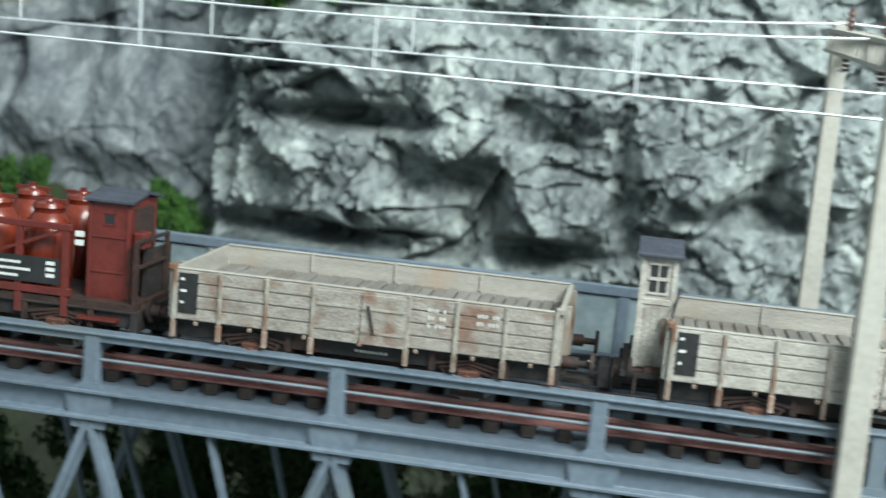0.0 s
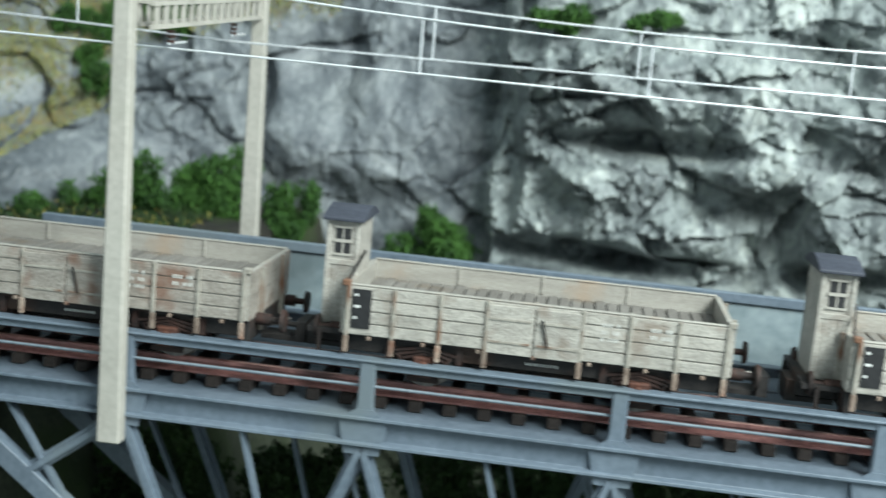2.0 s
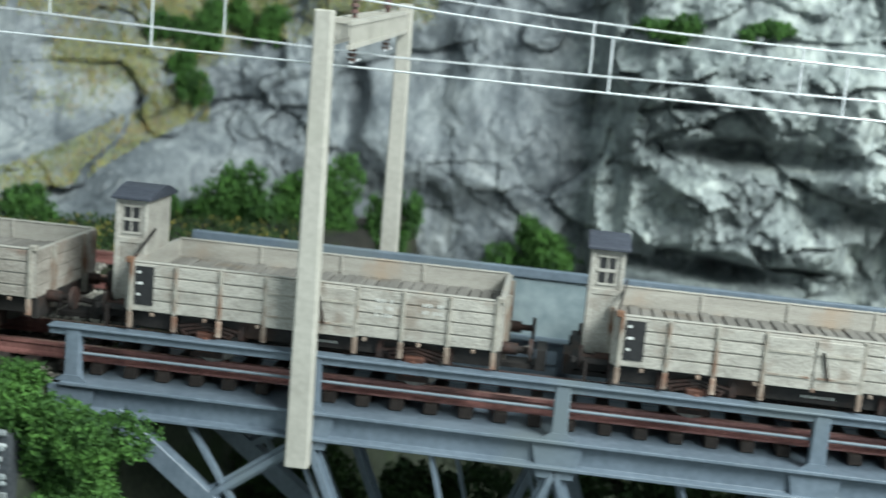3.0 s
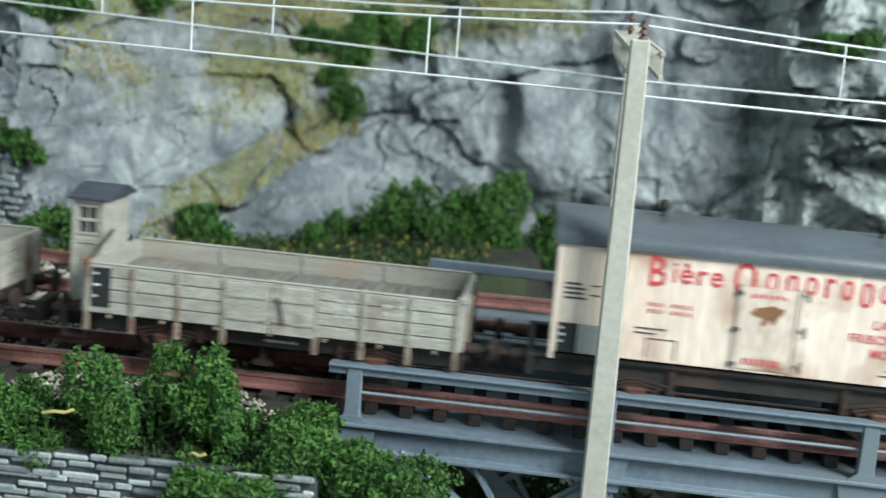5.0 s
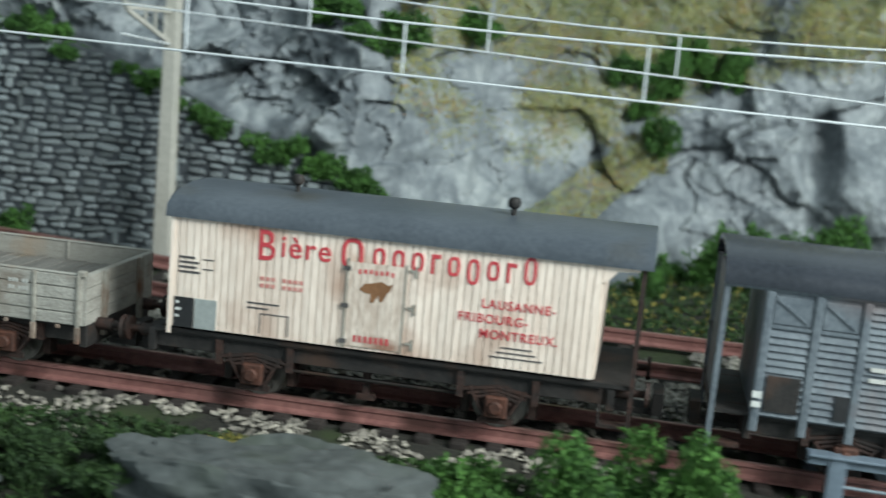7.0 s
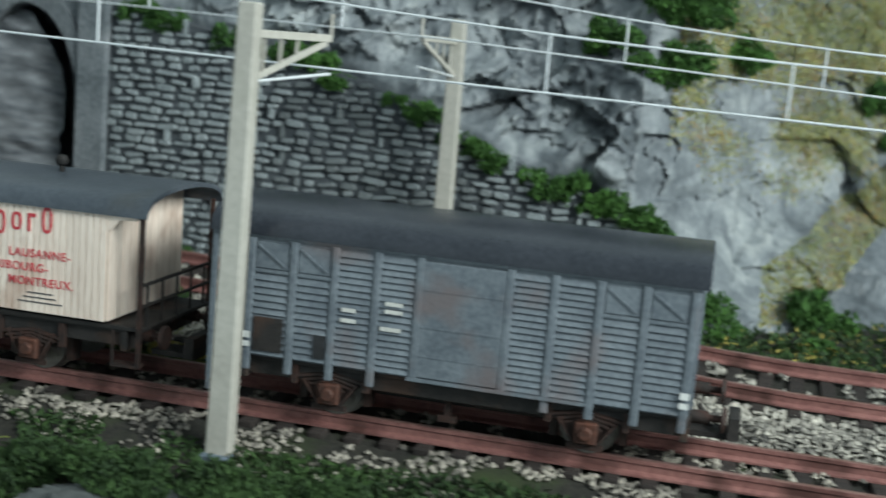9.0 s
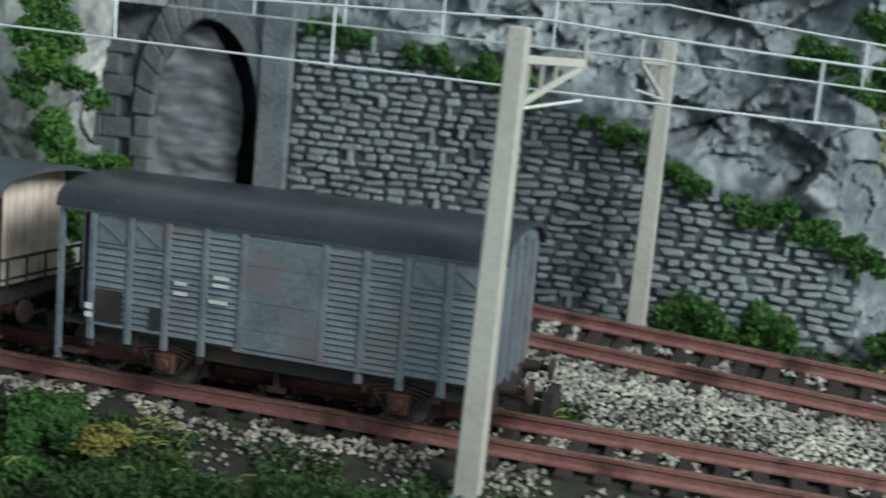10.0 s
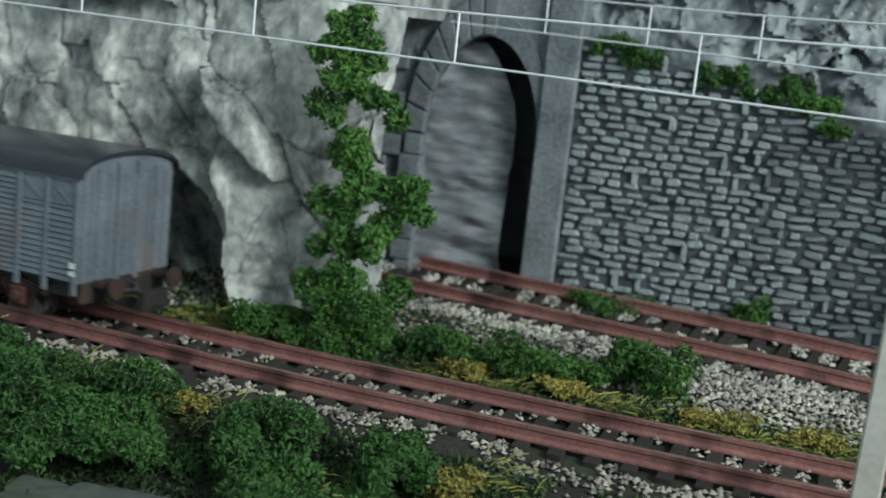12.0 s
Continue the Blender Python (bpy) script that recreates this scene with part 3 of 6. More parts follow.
def ballast():
    rnd = random.Random(4)
    front, rear, taken = [], [], set()

    def clear(x, y):
        """Stones lie side by side, not in each other."""
        c = (int(x / 0.10), int(y / 0.10 + 100))
        if c in taken:
            return False
        taken.add(c)
        return True

    for _ in range(14000):
        x = rnd.uniform(-46, -5.0)
        f = front_y(x)
        if rnd.random() < 0.30:
            y = f + rnd.uniform(-0.78, 0.78)
            if abs(((x + 46.0) / 0.68) % 1.0 - 0.5) > 0.27 and rnd.random() < 0.94 or noise.noise(Vector((x * 1.3, y * 1.3, 21.0))) < -0.05:
                continue
            if clear(x, y):
                front.append((x, y, front_z(x) - 0.33 + rnd.uniform(0, 0.06)))
        elif rnd.random() < 0.62:
            y = f - 1.02 - abs(rnd.gauss(0, 0.72))
            if noise.noise(Vector((x * 0.9, y * 0.9, 14.0))) < -0.10:
                continue
            if clear(x, y):
                front.append((x, y, ground_z(x, y) + 0.04))
        else:
            y = f + 0.98 + abs(rnd.gauss(0, 0.35))
            if clear(x, y):
                front.append((x, y, ground_z(x, y) + 0.04))
    for _ in range(34000):
        x = rnd.uniform(-40, -5.5)
        r = rear_y(x)
        if rnd.random() < 0.20:
            if abs(((x + 46.0) / 0.68) % 1.0 - 0.5) < 0.28:
                side = rnd.uniform(-0.78, 0.78)
                if noise.noise(Vector((x * 1.1, side * 1.3, 23.0))) > 0.05:
                    rear.append((x, r + side, rear_z(x) + side * CANT / 0.865 - 0.31 + rnd.uniform(0, 0.05)))
        else:
            f = front_y(x)
            y = r - 0.98 - rnd.random() ** 1.25 * (r - 0.98 - f - (2.3 if x < -21 else 1.4))
            if x < -27 and y < f + 3.0 + 0.6 * noise.noise(Vector((x, y, 3.0))):
                continue
            if y > front_y(x) + 1.3 and clear(x, y):
                rear.append((x, y, ground_z(x, y) + 0.05))
    scatter("ballast", "light grey and beige gravel along the front track", "gravel", DIRTYGRAVEL, front, 0.074)
    scatter("ballast", "light grey and beige gravel along the rear track", "gravel", GRAVEL, rear, 0.078)


ballast()


# ---- the steel bridge of the front track ----
def bridge(name, label, y0, y1, x0, x1, pitch):
    """Heights are taken from the rail top of the level bank; the whole bridge then falls with the track."""
    br = thing(name, label, "bridge", "", (0, 0, -0.046))
    br.rotation_euler = (0, 0.0115, 0)
    top, deck = 1.61, 0.50
    n = int((x1 - x0) / pitch + 0.5)

    def low(x):
        return max(-5.6, -0.1 - 0.77 * (x + 3.9))

    for y, out in ((y0, -1), (y1, 1)):
        rail_section = [(y - 0.17, top), (y + 0.17, top), (y + 0.17, top - 0.05), (y + 0.05, top - 0.06), (y + 0.05, top - 0.20), (y - 0.09, top - 0.20), (y - 0.09, top - 0.06), (y - 0.17, top - 0.05)]
        part("handrail", Shape().prism(rail_section, "x", x0 - 0.5, x1), GIRDER, br, "", 0.012)
        part("middle_rail", Shape().cyl((x0, y, top - 0.55), (x1, y, top - 0.55), 0.030, None, 8), GIRDERLIGHT, br, "thin middle rail, slightly lighter than the girders", 0, True)
        beam = [(y - 0.24, deck), (y + 0.24, deck), (y + 0.24, deck - 0.07), (y + 0.05, deck - 0.09), (y + 0.05, deck - 0.50), (y + 0.24, deck - 0.52), (y + 0.24, deck - 0.59), (y - 0.24, deck - 0.59), (y - 0.24, deck - 0.52), (y - 0.05, deck - 0.50), (y - 0.05, deck - 0.09), (y - 0.24, deck - 0.07)]
        part("upper_chord", Shape().prism(beam, "x", x0 - 0.2, x1), GIRDER, br, "", 0.012)
        for i in range(n + 1):
            x = x0 + i * pitch
            part("post", Shape().prism([(x - 0.18, deck - 0.02), (x + 0.18, deck - 0.02), (x + 0.15, deck + 0.25), (x + 0.15, top - 0.04), (x - 0.15, top - 0.04), (x - 0.15, deck + 0.25)], "y", y - 0.13, y + 0.09), GIRDER, br, "", 0.02)
            part("gusset", Shape().prism([(x - 0.50, deck - 0.06), (x + 0.50, deck - 0.06), (x + 0.34, deck - 0.78), (x - 0.34, deck - 0.78)], "y", y + out * 0.13 - 0.02, y + out * 0.13 + 0.02), GIRDER, br, "", 0.008)
            part("knee_plate", Shape().prism([(x - 0.34, deck + 0.002), (x + 0.34, deck + 0.002), (x + 0.17, deck + 0.13), (x - 0.17, deck + 0.13)], "y", y - 0.16, y - 0.133), GIRDER, br)
            if i < n:
                for a, b in (((x, -0.1), (x - 2.0, low(x - 2.0))), ((x, -0.1), (x + 1.9, low(x + 1.9)))):
                    if i == 0:
                        continue
                    part("diagonal", Shape().beam((a[0], y, a[1]), (b[0], y, b[1]), 0.12, 0.36, (0, 1, 0)).beam((a[0], y, a[1]), (b[0], y, b[1]), 0.28, 0.05, (0, 1, 0)), GIRDER, br)
                xm = x + pitch / 2
                part("inner_tie", Shape().beam((xm, y, -0.1), (xm + 1.5, y, low(xm + 1.5)), 0.08, 0.20, (0, 1, 0)), GIRDER, br)
                if i > 0:
                    part("sway_brace", Shape().beam((x - 0.6, y + out * -0.9, -0.2), (x + 1.1, y + out * -0.9, low(x + 1.1)), 0.08, 0.16, (0, 1, 0)), GIRDER, br)
        part("lower_chord", Shape().beam((-3.9, y, low(-3.9)), (3.0, y, low(3.0)), 0.34, 0.40).beam((2.9, y, low(3.0)), (x1, y, low(3.0)), 0.34, 0.40), GIRDER, br, "", 0.012)
    for i in range(n * 2):
        x = x0 + i * pitch / 2
        part("cross_girder", Shape().box(x - 0.12, x + 0.12, y0 + 0.3, y1 - 0.3, deck - 0.50, deck - 0.06), GIRDER, br)
    part("deck_plate", Shape().box(x0, x1, y0 + 0.245, y1 - 0.245, deck - 0.055, deck - 0.012), GIRDER, br, "grey-blue deck plate")
    return br


bridge("truss_bridge", "grey-blue painted steel truss bridge with handrails carrying the front track", 0.0, 3.2, -4.8, 38.4, 4.8)


def rear_bridge():
    br = thing("girder_bridge", "grey-blue plate girder bridge behind the truss bridge", "bridge", "", (0, 0, 0.24))
    br.rotation_euler = (0, 0.018, 0)
    for y in (4.7, 7.3):
        if y < 5:
            part("handrail", Shape().box(-4.0, 38, y - 0.10, y + 0.10, 2.40, 2.62), GIRDER, br, "", 0.02)
            part("side_plate", Shape().box(-1.0, 38, y - 0.03, y + 0.03, 1.0, 2.405), PLATE, br, "pale grey side plate")
            for i in range(10):
                x = -3.6 + i * 4.6
                part("post", Shape().box(x - 0.12, x + 0.12, y - 0.08, y + 0.08, 1.06, 2.402), GIRDER, br)
        part("girder", Shape().prism([(y - 0.08, 0.1), (y + 0.08, 0.1), (y + 0.08, 1.0), (y + 0.2, 1.0), (y + 0.2, 1.08), (y - 0.2, 1.08), (y - 0.2, 1.0), (y - 0.08, 1.0)], "x", -4.0, 38), GIRDER, br)
    part("deck", Shape().box(-4.0, 38, 4.91, 7.09, 0.95, 1.15), GIRDER, br)
    for side in (4.9, 7.1):
        part("leg", Shape().beam((22, side, 0.94), (22, side, -9.5), 0.4, 0.4, (0, 1, 0)), GIRDER, br)


rear_bridge()


# ---- masonry wall and tunnel portal of the rear track ----
def bank_wall():
    wall = tagged(part("wall_north", Shape().prism([(-30.4, 0.8), (-15.7, 0.8), (-15.7, 4.0), (-16.8, 4.4), (-19.4, 5.25), (-21.9, 6.45), (-24.6, 7.25), (-30.4, 8.35)], "y", 9.72, 10.6), MORTAR), "dark grey retaining wall of rough coursed stones", "wall", "", "structure")
    rnd = random.Random(11)
    meshes = []
    for k in range(10):
        w, h = 0.30 + 0.08 * (k % 5), 0.155
        s = Shape()
        ring = [(-0.5, -0.32), (-0.34, -0.5), (0.36, -0.5), (0.5, -0.3), (0.48, 0.34), (0.33, 0.5), (-0.36, 0.48), (-0.5, 0.3)]
        ring = [((a + rnd.uniform(-0.05, 0.05)) * w, (b + rnd.uniform(-0.06, 0.06)) * h) for a, b in ring]
        d = rnd.uniform(0.07, 0.14)
        pts = [(a, 0.0, b) for a, b in ring] + [(a * 0.8, -d, b * 0.72) for a, b in ring]
        s.add(pts, [(i, (i + 1) % 8, 8 + (i + 1) % 8, 8 + i) for i in range(8)] + [tuple(range(8, 16))])
        meshes.append(s.mesh("stone", STONE))
    spots = []
    z = 1.5
    while z < 8.2:
        x = -30.3 + rnd.uniform(0, 0.3)
        while x < -15.8:
            k = rnd.randrange(10)
            w = 0.30 + 0.08 * (k % 5)
            if z + 0.1 < run(WALL_TOP, x) - 0.1:
                spots.append((x + w / 2, z + 0.09 * noise.noise(Vector((x * 0.5, z * 0.8, 40.0))) + rnd.uniform(-0.02, 0.02), k, rnd.random() < 0.05))
            x += w + rnd.uniform(0.01, 0.09)
        z += 0.205
    spots.sort(key=lambda p: abs(p[0] + 22.5))
    for x, z, k, up in spots[:300]:
        ob = new("stone", meshes[k])
        ob.parent = wall
        ob.matrix_basis = pose(x * K, 9.722 * K, z * K, 0, 90 if up else rnd.uniform(-8, 8)) @ Matrix.Diagonal((rnd.uniform(0.66, 1.08), rnd.uniform(0.6, 1.5), rnd.uniform(0.62, 1.22), 1))
    vs, fs = [], []
    for x, z, k, up in spots[300:]:
        m = pose(x * K, 9.722 * K, z * K, 0, 90 if up else rnd.uniform(-8, 8)) @ Matrix.Diagonal((rnd.uniform(0.66, 1.08), rnd.uniform(0.6, 1.5), rnd.uniform(0.62, 1.22), 1))
        o = len(vs)
        vs += [tuple(m @ v.co) for v in meshes[k].vertices]
        fs += [tuple(o + i for i in p.vertices) for p in meshes[k].polygons]
    me = bpy.data.meshes.new("stones")
    me.from_pydata(vs, [], fs)
    me.materials.append(STONE)
    ob = tagged(new("stones", me), "coursed grey stones of the retaining wall", "", "", "stuff")
    ob.parent = wall


def portal():
    """A horseshoe tunnel mouth: jambs, arch ring of wedge stones and the dark tube behind."""
    cx, r_in, r_out, spring, y0, y1 = -32.65, 1.52, 2.10, 5.4, 9.46, 10.6
    face = Shape()
    for i in range(24):
        a, b = math.pi * i / 24, math.pi * (i + 1) / 24
        pts = [(cx + r * math.cos(t), spring + 1.78 * r * math.sin(t)) for r, t in ((r_in, a), (r_in, b), (r_in + 0.35, b), (r_in + 0.35, a))]
        face.prism(pts, "y", y0 + 0.12, y1)
    p = tagged(part("tunnel_portal", face, PORTAL), "dark grey stone tunnel portal with a horseshoe arch", "portal", "", "structure")
    back = Shape()
    n = 24
    inner = [(cx + r_in * math.cos(math.pi * i / n), spring + 1.78 * r_in * math.sin(math.pi * i / n)) for i in range(n + 1)]
    for i in range(n):
        t0, t1 = math.pi * i / n, math.pi * (i + 1) / n
        def edge(t):
            c, s = math.cos(t), math.sin(t)
            k = min((2.35 if c > 0 else 5.2) / max(abs(c), 1e-6), 4.4 / max(s, 1e-6))
            return (cx + k * c, spring + k * s)
        back.prism([inner[i], inner[i + 1], edge(t1), edge(t0)], "y", y0 + 0.25, y1)
    back.box(cx - 5.2, cx - r_in, y0 + 0.25, y1, 1.2, spring).box(cx + r_in, cx + 2.35, y0 + 0.25, y1, 1.2, spring)
    part("facing", back, PORTAL, p)
    part("pilaster", Shape().box(cx + r_in + 0.01, cx + 2.42, y0, y0 + 0.24, 1.3, 9.6), PORTAL, p, "smooth grey pilaster", 0.05)
    for i in range(7, 15):
        a, b = math.pi * i / 15 + 0.01, math.pi * (i + 1) / 15 - 0.01
        pts = [(cx + r * math.cos(t), spring + 1.78 * r * math.sin(t)) for r, t in ((r_in + 0.01, a), (r_in + 0.01, b), (r_out, b), (r_out, a))]
        part("stone", Shape().prism(pts, "y", y0, y0 + 0.3), PORTAL, p, "", 0.03)
    for k in range(7):
        z = 1.4 + k * 0.57
        part("stone", Shape().box(cx - r_in - (0.62 if k % 2 else 0.5), cx - r_in - 0.01, y0, y0 + 0.3, z, z + 0.545), PORTAL, p, "", 0.03)
    tube = Shape()
    n = 20
    ring = [(cx - r_in - 0.25, 1.2)] + [(cx - (r_in + 0.25) * math.cos(math.pi * i / n), spring + 1.78 * (r_in + 0.25) * math.sin(math.pi * i / n)) for i in range(n + 1)] + [(cx + r_in + 0.25, 1.2)]
    k = len(ring)
    lean = -0.2
    pts = [(x, y1 - 0.2, z) for x, z in ring] + [(x + lean * 2.6, y1 + 2.6, z) for x, z in ring]
    tube.add(pts, [(i, i + 1, k + i + 1, k + i) for i in range(k - 1)] + [tuple(range(k, 2 * k))])
    for k in range(14):
        z = 1.3 + 0.57 * k
        for i in range(3):
            xb = cx - r_in - 0.64 - 0.9 * i - (0.4 if k % 2 else 0.0)
            part("stone", Shape().box(xb - 0.86, xb, y0 + 0.08, y0 + 0.26, z, z + 0.535), PORTAL, p, "", 0.03)
    rock = Shape()
    m = 60
    pts = []
    for j in range(m + 1):
        z = 1.0 + 6.9 * j / m
        right = 0.74 if z < spring else 1.52 * math.sqrt(max(0.0, 1 - ((z - spring) / 2.72) ** 2)) - 0.78
        for i in range(m + 1):
            x = cx - 2.0 + (2.0 + right) * i / m
            wave = noise.noise(Vector((x * 0.45, z * 1.5 + 0.35 * x, 4.0))) + 0.5 * noise.noise(Vector((x * 1.1, z * 3.2 + 0.5 * x, 9.0)))
            pts.append((x, y0 + 0.62 + 0.16 * (x - cx) - 0.30 * wave, z))
    rock.add(pts, [(j * (m + 1) + i, j * (m + 1) + i + 1, (j + 1) * (m + 1) + i + 1, (j + 1) * (m + 1) + i) for j in range(m) for i in range(m)])
    tagged(part("tunnel_rock", rock, DEEPROCK, None, "", 0, True), "streaky grey rock face inside the tunnel mouth", "rock", "", "structure")
    tagged(part("tunnel_tube", tube, PORTAL), "rough grey rock lining inside the tunnel", "tunnel", "", "structure")


portal()

# ---- overhead line ----
def mast(x, y, base, top, gantry, label, arm_to=0.0, slant=0.0):
    m = thing("catenary_mast", label, "mast", "masts of the overhead line", (x, y, base))
    h = top - base
    w = 0.20
    post = Shape().prism([(-w * 1.15, 0), (w * 1.15, 0), (w * 0.85, h), (-w * 0.85, h)], "y", -0.17, 0.17)
    part("post", post, CONCRETE, m, "", 0.03)
    if base > 0:
        part("footing", Shape().box(-0.28, 0.28, -0.28, 0.28, -0.35, 0.30 if y > 2 else 0.03), GIRDER, m, "", 0.03)
    else:
        part("bracket", Shape().box(-0.16, 0.16, 0.15, 0.34, 0.45, 0.72), GIRDER, m)
    if gantry:
        return m
    d = 1 if arm_to > y else -1
    r = abs(arm_to - y) - 0.1
    part("arm", Shape().beam((0, 0, h - 0.52), (slant, d * r, h - 0.50), 0.10, 0.14).beam((0, 0, h - 1.35), (slant * 0.95, d * r * 0.95, h - 0.58), 0.08, 0.11), CONCRETE, m, "", 0.01)
    for k in range(3):
        u = 0.18 + 0.2 * k
        part("lattice_bar", Shape().beam((slant * u, d * r * u, h - 0.52), (slant * u, d * r * u, h - 1.32 + 0.8 * u), 0.05, 0.06, (0, 1, 0)), CONCRETE, m)
    part("hanger", Shape().cyl((slant, d * r, h - 0.5), (slant, d * r, h - 0.05), 0.035, None, 8), CONCRETE, m)
    part("steady_arm", Shape().cyl((0, d * 0.1, h - 1.35), (slant, d * (r + 0.1), h - 1.15), 0.03, None, 8), WIRE, m)
    return m


def gantry(x, ya, za, yb, zb):
    """A slatted trough beam that spans both tracks from mast to mast."""
    g = thing("gantry_beam", "pale slatted beam spanning both tracks between two masts", "beam", "gantry beams of the overhead line")
    w, hgt = 0.26, 0.44
    for sx in (-1, 1):
        for dz in (0.0, hgt):
            part("boom", Shape().beam((x + sx * w, ya, za + dz), (x + sx * w, yb, zb + dz), 0.08, 0.08), CONCRETE, g)
        n = 15
        for k in range(n):
            u = (k + 0.5) / n
            y, z = ya + (yb - ya) * u, za + (zb - za) * u
            part("slat", Shape().box(x + sx * w - 0.03, x + sx * w + 0.03, y - 0.08, y + 0.08, z + 0.03, z + hgt - 0.03), CONCRETE, g)
    for k in range(16):
        u = (k + 0.5) / 16
        y, z = ya + (yb - ya) * u, za + (zb - za) * u
        part("top_slat", Shape().box(x - w, x + w, y - 0.07, y + 0.07, z + hgt - 0.02, z + hgt + 0.03), CONCRETE, g)
    for y in (1.62, 5.88):
        z = za + (zb - za) * (y - ya) / (yb - ya)
        ins = Shape()
        for k in range(4):
            ins.cyl((x, y, z - 0.02 - 0.10 * k), (x, y, z - 0.09 - 0.10 * k), 0.10, 0.07, 10)
        part("insulator", ins, INSULATOR, g, "brown ribbed insulator", 0, True)
        up = Shape().cyl((x, y, z + hgt), (x, y, z + hgt + 0.5), 0.05, None, 8)
        for k in range(3):
            up.cyl((x, y, z + hgt + 0.12 + 0.12 * k), (x, y, z + hgt + 0.19 + 0.12 * k), 0.11, 0.07, 10)
        part("wire_support", up, INSULATOR, g, "dark ribbed wire support", 0, True)
        part("steady_arm", Shape().cyl((x, y - 0.1, z - 0.40), (x, y + 0.9, z - 0.35), 0.03, None, 8), WIRE, g)
    return g


mast(23.5, -0.36, -0.62, 8.15, True, "pale concrete mast bolted to the truss bridge")
mast(-0.13, -0.36, -0.62, 8.05, True, "pale concrete mast bolted to the truss bridge")
leaning = mast(-22.29, -0.68, 0.45, 8.45, False, "pale concrete mast standing in gravel and grass", 1.4, 0.8)
leaning.rotation_euler = (0, radians(0.7), 0)
mast(23.6, 7.5, 1.1, 8.5, True, "pale concrete mast beside the rear bridge")
mast(0.26, 7.4, 1.1, 8.5, True, "pale concrete mast beside the rear bridge")
mast(-20.6, 8.6, 1.6, 8.6, False, "pale concrete mast at the foot of the stone wall", 6.5, -0.4)
gantry(23.55, -0.18, 7.40, 7.32, 7.85)
gantry(0.05, -0.18, 7.40, 7.32, 7.85)


def cable(points, r):
    """One round wire through its points."""
    s, n = Shape(), 6
    pts = [Vector(p) for p in points]
    for i, p in enumerate(pts):
        a = (pts[min(i + 1, len(pts) - 1)] - pts[max(i - 1, 0)]).normalized()
        side = a.cross(Vector((0, 0, 1))).normalized()
        up = side.cross(a)
        s.v += [tuple(p + (side * math.cos(math.tau * k / n) + up * math.sin(math.tau * k / n)) * r) for k in range(n)]
    s.f = [(i * n + k, i * n + (k + 1) % n, (i + 1) * n + (k + 1) % n, (i + 1) * n + k) for i in range(len(pts) - 1) for k in range(n)]
    s.f += [tuple(range(n)), tuple(range(len(s.v) - n, len(s.v)))]
    return s


def line(name, label, stops, dips, drops):
    """A contact wire, its carrying wire that sags from mast to mast, and the hangers between."""
    t = thing(name, label, "overhead line")
    low, high = [], []
    for (xa, ya, za, ca), (xb, yb, zb, cb), dip in zip(stops, stops[1:], dips):
        for i in range(12):
            u = i / 12
            x, y, z = xa + (xb - xa) * u, ya + (yb - ya) * u, za + (zb - za) * u
            low.append((x, y, z))
            high.append((x, y, ca + (cb - ca) * u - dip * 4 * u * (1 - u)))
        for u in drops:
            x, y, z = xa + (xb - xa) * u, ya + (yb - ya) * u, za + (zb - za) * u
            c = ca + (cb - ca) * u - dip * 4 * u * (1 - u)
            part("hanger", Shape().cyl((x, y, z), (x, y, c), 0.024, None, 6), WIRE, t)
    low.append(stops[-1][:3])
    high.append((stops[-1][0], stops[-1][1], stops[-1][3]))
    part("contact_wire", cable(low, 0.026), WIRE, t, "", 0, True)
    part("carrying_wire", cable(high, 0.026), WIRE, t, "", 0, True)
    return t


line("overhead_line", "bright bare wires of the overhead line above the front track", [(47, 1.6, 6.4, 8.2), (23.5, 1.65, 6.54, 7.95), (-0.05, 1.65, 7.02, 8.36), (-22.28, 1.5, 7.40, 8.65), (-44, 1.6, 7.80, 8.6)], (0.3, 0.42, 0.34, 0.12), (0.18, 0.39, 0.59, 0.78))
line("overhead_line", "bright bare wires of the overhead line above the rear track", [(47, 5.9, 6.9, 8.4), (23.6, 5.9, 6.98, 8.38), (0.10, 5.85, 7.22, 8.72), (-20.55, 6.5, 8.12, 9.30), (-33.5, 8.9, 8.35, 9.25)], (0.3, 0.45, 0.50, 0.1), (0.19, 0.40, 0.60, 0.80))


# ---- the train ----
SPEED = 7.95
TRAIN = []
WHEELS = []


def wheelset(wagon, x):
    s = Shape()
    for sd in (-1, 1):
        s.cyl((0, sd * 0.72, 0), (0, sd * 0.94, 0), 0.50, None, 24)
        s.cyl((0, sd * 0.70, 0), (0, sd * 0.74, 0), 0.56, None, 24)
        for k in range(6):
            a = math.tau * k / 6
            s.beam((0.12 * math.cos(a), sd * 0.955, 0.12 * math.sin(a)), (0.42 * math.cos(a), sd * 0.955, 0.42 * math.sin(a)), 0.06, 0.05, (0, 1, 0))
    s.cyl((0, -1.05, 0), (0, 1.05, 0), 0.09, None, 10)
    ob = part("wheelset", s, STEEL, wagon, "worn steel wheels on an axle", 0, True)
    WHEELS.append((ob, x))
    return ob


